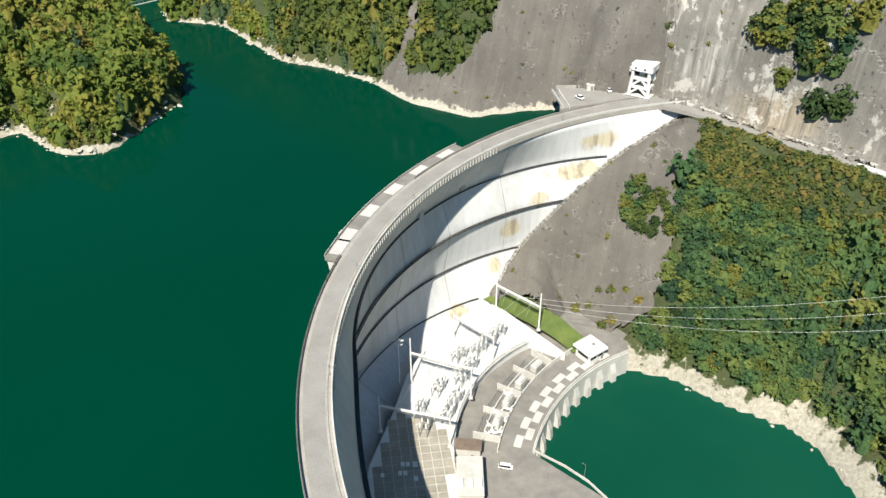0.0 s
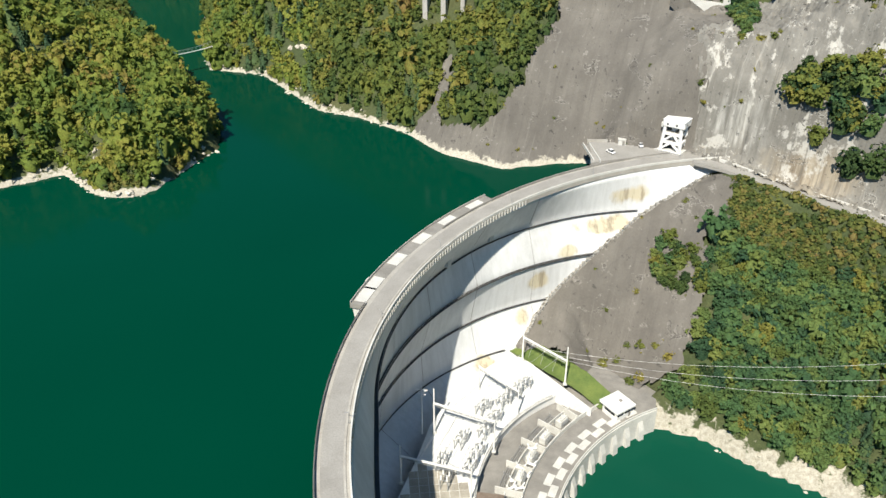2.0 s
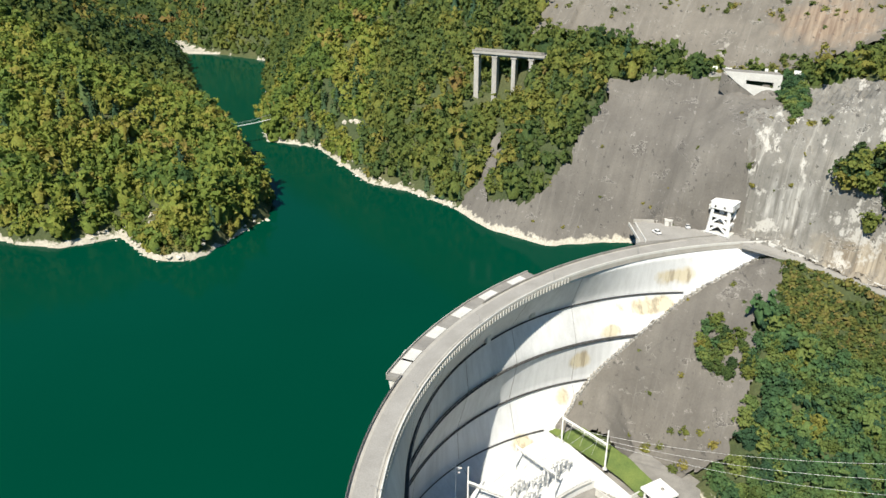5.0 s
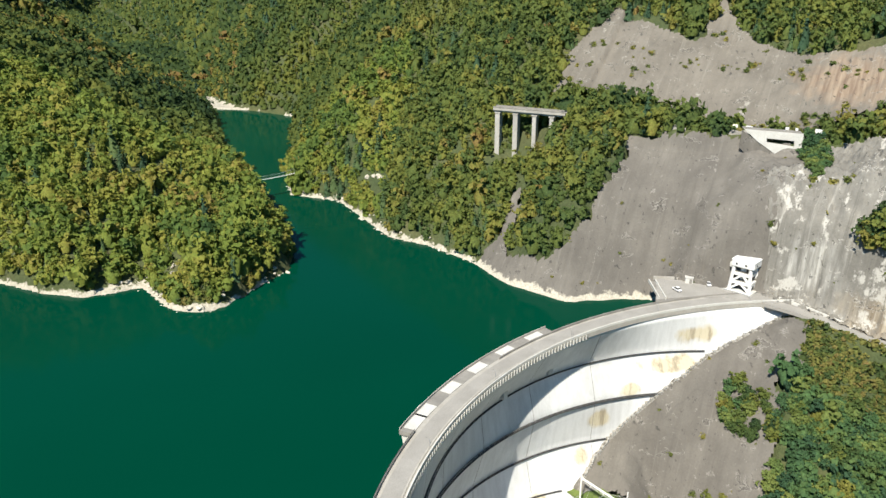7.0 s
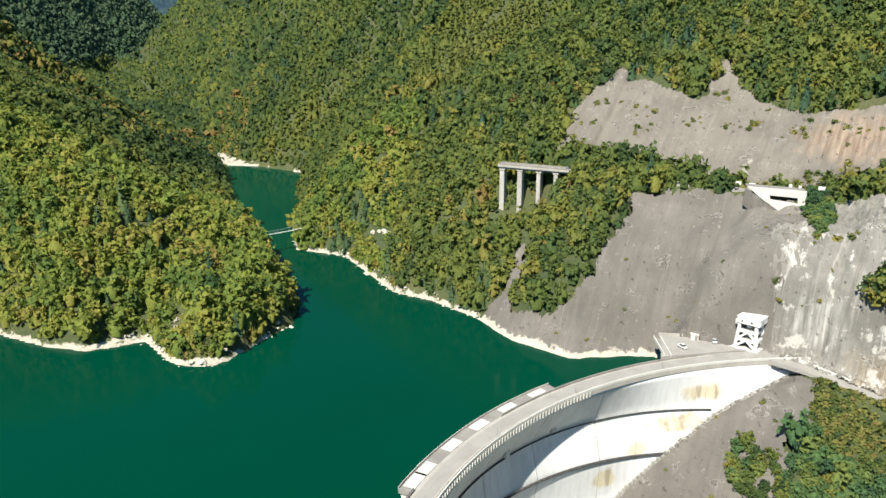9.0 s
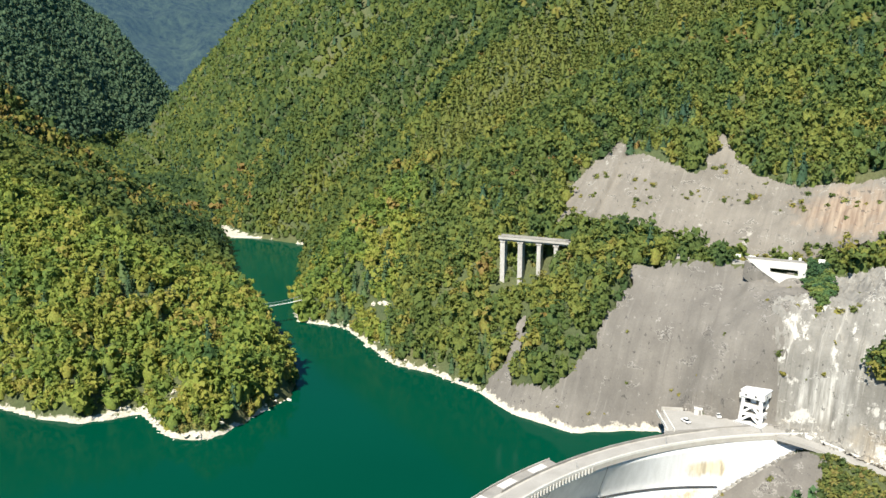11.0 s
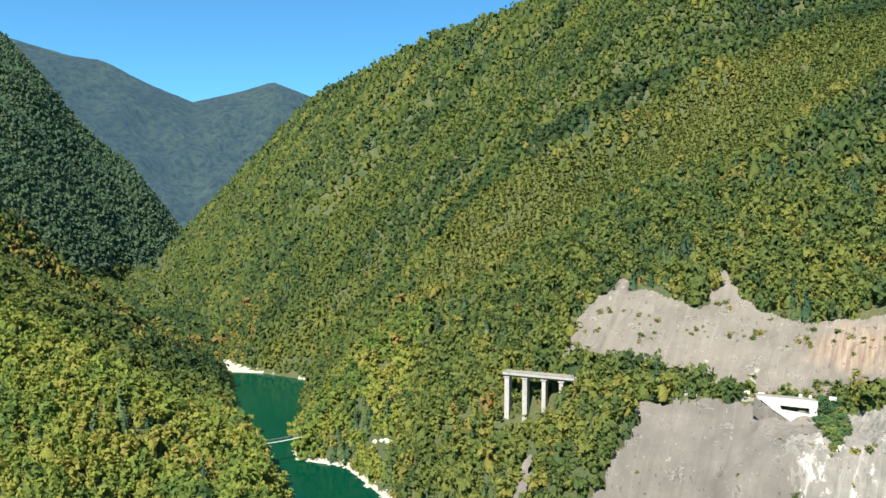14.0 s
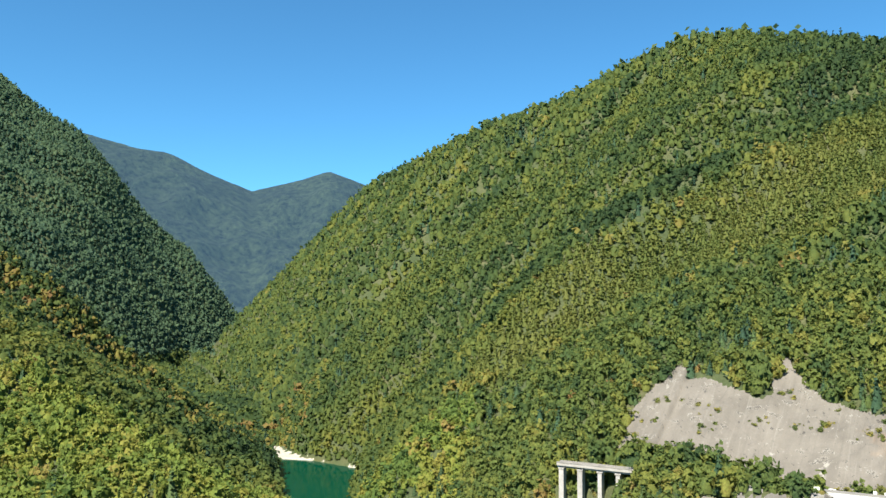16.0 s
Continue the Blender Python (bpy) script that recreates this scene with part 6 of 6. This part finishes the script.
# terrace wall and slip beside the tower
bm = bmesh.new()
wall_line = [(51, 335.2), (60, 335.6), (70, 335.6), (80, 335.2)]
for p, q in zip(wall_line, wall_line[1:]):
    beam(bm, (*p, CREST_Z + 0.4), (*q, CREST_Z + 0.4), 0.6, 1.9)
beam(bm, (94.5, 334.5, CREST_Z + 1.2), (100, 322.0, CREST_Z + 1.2), 1.2, 4.4)
tagged(part("retaining_wall", bm, M_EDGE), "grey retaining wall behind the terrace", "wall", kind="structure")
hut = shed("hut", 66.0, 333.0, CREST_Z + 0.1, -3, 3.2, 2.6, 2.6, M_CONC, M_CONC, "small pale concrete hut against the slope", 0.25, 0.2)
slip = empty("boat_slip", (52.5, 328, CREST_Z), label="narrow concrete slipway with side walls at the end of the terrace", category="slipway")
for dx in (-1.4, 1.4):
    bm = bmesh.new()
    beam(bm, (dx - 2.2, 5, 0.1), (dx + 0.3, -14.5, 0.4), 0.45, 1.3)
    part("side_wall", bm, M_CONC, slip)
bm = bmesh.new()
beam(bm, (-2.2, 5, -0.5), (0.3, -14.5, -0.2), 2.6, 0.5)
part("ramp", bm, M_GREYC, slip)
# crest road's terrace and the road that leaves it
def road_strip(name, line, half, lift, material, label, cat="road"):
    pts = []
    for a, b in zip(line, line[1:]):
        n = max(2, int(math.hypot(b[0] - a[0], b[1] - a[1]) / 4))
        pts += [tuple(a[i] + (b[i] - a[i]) * k / n for i in range(3)) for k in range(n)]
    pts.append(tuple(line[-1]))
    v, f = [], []
    for k, p in enumerate(pts):
        a, b = pts[max(k - 1, 0)], pts[min(k + 1, len(pts) - 1)]
        dx, dy = b[0] - a[0], b[1] - a[1]
        d = math.hypot(dx, dy)
        v += [(p[0] - dy / d * half, p[1] + dx / d * half, p[2] + lift), (p[0] + dy / d * half, p[1] - dx / d * half, p[2] + lift),
              (p[0] + dy / d * half, p[1] - dx / d * half, p[2] + lift - 1.5), (p[0] - dy / d * half, p[1] + dx / d * half, p[2] + lift - 1.5)]
    for k in range(len(pts) - 1):
        for j in range(4):
            a, b = 4 * k + j, 4 * k + (j + 1) % 4
            f.append((a, a + 4, b + 4, b))
    return tagged(mesh_object(name, v, f, material), label, cat, kind="structure")


road_strip("road", [(95, 317.5, 11.6), (108, 313.5, 9.8), (124, 305.5, 6.6), (140, 296, 4.5), (172, 272, 2.0), (230, 225, -4)], 3.2, 0.45, M_CREST, "narrow grey road leaving the crest along the slope")
terrace = poly_slab("pavement", [(51.5, 326), (51.5, 335), (80, 335), (96, 326), (101, 321), (99, 316), (80, 319), (62, 316.5), (50, 312)], 8, CREST_Z + 0.22, M_CREST)
tagged(terrace, "grey paved terrace where the crest road meets the bank", "pavement", kind="structure")
bm = bmesh.new()
for p, q in zip([(101, 321), (112, 316.5), (128, 307.5), (144, 297.5), (176, 273.5)], [(112, 316.5), (128, 307.5), (144, 297.5), (176, 273.5), (233, 228)]):
    z0, z1 = np.interp([p[0], q[0]], [101, 112, 128, 144, 176, 233], [11.5, 9.4, 6.2, 4.2, 1.8, -4.2])
    beam(bm, (*p, z0 + 0.6), (*q, z1 + 0.6), 0.4, 1.4)
tagged(part("retaining_wall", bm, M_CONC), "low pale wall at the foot of the rock face", "wall", kind="structure")

# ---- trestle, gallery and high road ----
trestle = empty("viaduct_stub", (-28.5, 427.5, 66.8), -15.5, label="unfinished pale concrete viaduct ending in mid-air on tall piers", category="viaduct")
bm = bmesh.new()
box(bm, 40.0, 5.0, 1.3, pose(18.8, 0, 0.6), 0.12)
box(bm, 40.0, 3.2, 0.9, pose(18.8, 0, -0.3), 0.05)
deck_ob = part("deck", bm, M_EDGE, trestle)
for sy in (-2.35, 2.35):
    bm = bmesh.new()
    box(bm, 40.0, 0.3, 0.8, pose(18.8, sy, 1.9), 0.05)
    part("parapet", bm, M_GREYC, deck_ob)
for k, dx in enumerate((1.2, 11.4, 22.0, 31.5)):
    m = trestle.matrix_basis @ Vector((dx, 0, 0))
    foot = float(land(m.x, m.y)) - 66.8 - 3
    bm = bmesh.new()
    box(bm, 2.7 if k < 2 else 2.2, 4.4, -0.3 - foot, pose(dx, 0, foot), 0.12)
    part("pier", bm, M_PALE, trestle)
    bm = bmesh.new()
    box(bm, 3.2, 4.9, 0.8, pose(dx, 0, -1.1), 0.08)
    part("pier_cap", bm, M_EDGE, trestle)

gallery = empty("road_gallery", (102.5, 371.0, 61.2), label="white concrete road gallery with one long dark opening", category="gallery")


def panel(name, line, thick, material, parent):
    """An upright slab with the outline line, of (x, z) pairs."""
    bm = bmesh.new()
    front_ = [bm.verts.new((x, -thick / 2, z)) for x, z in line]
    back_ = [bm.verts.new((x, thick / 2, z)) for x, z in line]
    bm.faces.new(front_)
    bm.faces.new(back_[::-1])
    for k in range(len(line)):
        j = (k + 1) % len(line)
        bm.faces.new((front_[j], front_[k], back_[k], back_[j]))
    bmesh.ops.recalc_face_normals(bm, faces=bm.faces)
    return part(name, bm, material, parent)


panel("upper_wall", [(-13.8, 11.5), (12.0, 10.1), (12.0, 6.6), (8.5, 6.8), (-3.7, 7.7), (-9.5, 7.95)], 1.2, M_CONC, gallery)
panel("end_wall", [(-9.5, 7.95), (-3.7, 7.7), (-3.3, 5.8), (-7.7, 6.4)], 1.2, M_CONC, gallery)
panel("end_wall", [(8.5, 6.8), (12.0, 6.6), (11.9, 4.0), (8.7, 4.2)], 1.2, M_CONC, gallery)
panel("lower_wall", [(-7.7, 6.4), (-3.3, 5.8), (8.7, 4.2), (11.9, 4.0), (11.8, -1.5), (3.0, -0.8)], 1.2, M_CONC, gallery)
panel("footing", [(-14.5, 11.0), (-7.7, 6.3), (3.0, -0.9), (11.8, -1.6), (9.0, -6.0), (-6.0, -5.0), (-15.0, 3.0)], 0.7, M_SLAB, gallery)["label"] = "grey sprayed-concrete footing"
bm = bmesh.new()
box(bm, 21, 4.6, 0.4, pose(1.5, 2.9, 3.6))
box(bm, 21, 0.4, 6.4, pose(1.5, 5.2, 3.8))
box(bm, 0.4, 4.6, 6.0, pose(-9.0, 2.9, 3.8))
box(bm, 0.4, 4.6, 6.0, pose(11.8, 2.9, 3.8))
part("inner_walls", bm, M_GREYC, gallery)
bm = bmesh.new()
box(bm, 25.6, 5.6, 0.45, pose(-0.9, 2.8, 10.45, 0, 3.1, 0), 0.05)
part("gallery_roof", bm, M_GREYC, gallery)
road_strip("road", [(20, 411, 67.5), (60, 394, 68.2), (91, 383, 68.6), (130, 374, 68.6), (200, 346, 66.6), (330, 250, 60.5)], 3.0, 0.35, M_CREST, "high road along the mountainside")
bm = bmesh.new()
for p, q in zip([(124, 369.5), (150, 360), (200, 341)], [(150, 360), (200, 341), (260, 298)]):
    z0, z1 = np.interp([p[0], q[0]], [124, 150, 200, 260], [68.2, 67.4, 66.4, 62.5])
    beam(bm, (*p, z0), (*q, z1), 0.5, 1.6)
tagged(part("retaining_wall", bm, M_CONC), "pale concrete edge wall of the high road", "wall", kind="structure")


def sign_board(x, y, w, h, turn):
    z = float(np.interp(x, [20, 60, 91, 130, 200], [67.9, 68.6, 69, 69, 67]))
    ob = empty("sign_board", (x, y, z), turn, label="white sign board on two short posts beside the high road", category="sign", group="boards along the high road")
    bm = bmesh.new()
    box(bm, w, 0.12, h, pose(0, 0, 1.0), 0.03)
    part("board", bm, M_WHITE, ob)
    for sx in (-1, 1):
        bm = bmesh.new()
        beam(bm, (sx * w * 0.35, 0.08, 0), (sx * w * 0.35, 0.08, 1.2), 0.1)
        part("post", bm, M_STEEL, ob)


for x, y, w, h in ((84, 388, 1.8, 1.8), (88, 387, 2.4, 1.5), (94, 385.5, 3.0, 1.2), (110, 381.5, 1.4, 2.0), (114, 380.5, 1.2, 1.8), (123, 378.5, 3.0, 2.0)):
    sign_board(x, y, w, h, -15)
# rock-fall fence above the high road
fence = empty("rockfall_fence", (60, 398, 68), label="rusty steel rockfall fence above the high road", category="fence")
fl = [(58, 401), (80, 393), (105, 386), (132, 379), (165, 366)]
for a, b in zip(fl, fl[1:]):
    for k in range(6):
        x, y = a[0] + (b[0] - a[0]) * k / 6, a[1] + (b[1] - a[1]) * k / 6
        z = float(land(x, y))
        bm = bmesh.new()
        beam(bm, (x, y, z - 0.5), (x, y, z + 2.6), 0.12)
        under(part("post", bm, M_RUST), fence)
for h in (0.9, 1.7, 2.5):
    bm = bmesh.new()
    for a, b in zip(fl, fl[1:]):
        beam(bm, (*a, float(land(*a)) + h), (*b, float(land(*b)) + h), 0.04)
    under(part("cable", bm, M_RUST), fence)

# ---- footbridge over the narrows ----
bridge = empty("footbridge", (-191, 446, 14), label="narrow suspension footbridge across the narrows", category="bridge")
d = Vector((31, 29, 0))
ln = d.length
u, w = d.normalized(), Vector((-d.y, d.x, 0)).normalized()
bm = bmesh.new()
for k in range(24):
    s0, s1 = k / 24, (k + 1) / 24
    p, q = d * s0 + Vector((0, 0, -2.2 * 4 * s0 * (1 - s0) * 0.5)), d * s1 + Vector((0, 0, -2.2 * 4 * s1 * (1 - s1) * 0.5))
    beam(bm, p, p + (q - p) * 0.82, 1.3, 0.16)
part("deck", bm, M_CONC, bridge)
for side in (-0.7, 0.7):
    bm = bmesh.new()
    for k in range(16):
        s0, s1 = k / 16, (k + 1) / 16
        p, q = [d * s + w * side + Vector((0, 0, 3.2 - 4.6 * 4 * s * (1 - s) * 0.5)) for s in (s0, s1)]
        beam(bm, p, q, 0.1)
        beam(bm, p, d * s0 + w * side + Vector((0, 0, -2.2 * 4 * s0 * (1 - s0) * 0.5)), 0.05)
    part("cable", bm, M_STEEL, bridge)
for s in (0, 1):
    for side in (-0.8, 0.8):
        bm = bmesh.new()
        beam(bm, d * s + w * side + Vector((0, 0, -16)), d * s + w * side + Vector((0, 0, 3.4)), 0.35)
        part("tower_post", bm, M_GREYC, bridge)

# ---- power lines ----
for k, (sx, sz, ey) in enumerate(((30.5, -46.0, 0.0), (34.0, -46.0, 6.0), (37.5, -46.0, 11.0))):
    cu = bpy.data.curves.new("power_line", "CURVE")
    cu.dimensions, cu.bevel_depth, cu.bevel_resolution = "3D", 0.06, 1
    sp = cu.splines.new("POLY")
    a, b = Vector((sx, 264.5 - (sx - 22.4) * 0.91, sz)), Vector(((243, 208, 14), (241, 204, 6), (239, 200, -2))[k])
    sp.points.add(24)
    for j in range(25):
        s = j / 24
        p = a.lerp(b, s)
        sp.points[j].co = (p.x, p.y, p.z - 15 * 4 * s * (1 - s), 1)
    cu.materials.append(M_STEEL)
    tagged(new("power_line", cu), "thin pale power line spanning over the wooded slope", "cable", "power lines")

# white barrier where the road leaves the view
bm = bmesh.new()
for p, q in (((163, 276.2, 3.2), (172, 269.2, 2.4)), ((172, 269.2, 2.4), (186, 257.5, 0.8))):
    beam(bm, p, q, 0.6, 2.6)
tagged(part("road_barrier", bm, M_WHITE), "white concrete barrier wall along the lower side of the road", "wall", kind="structure")
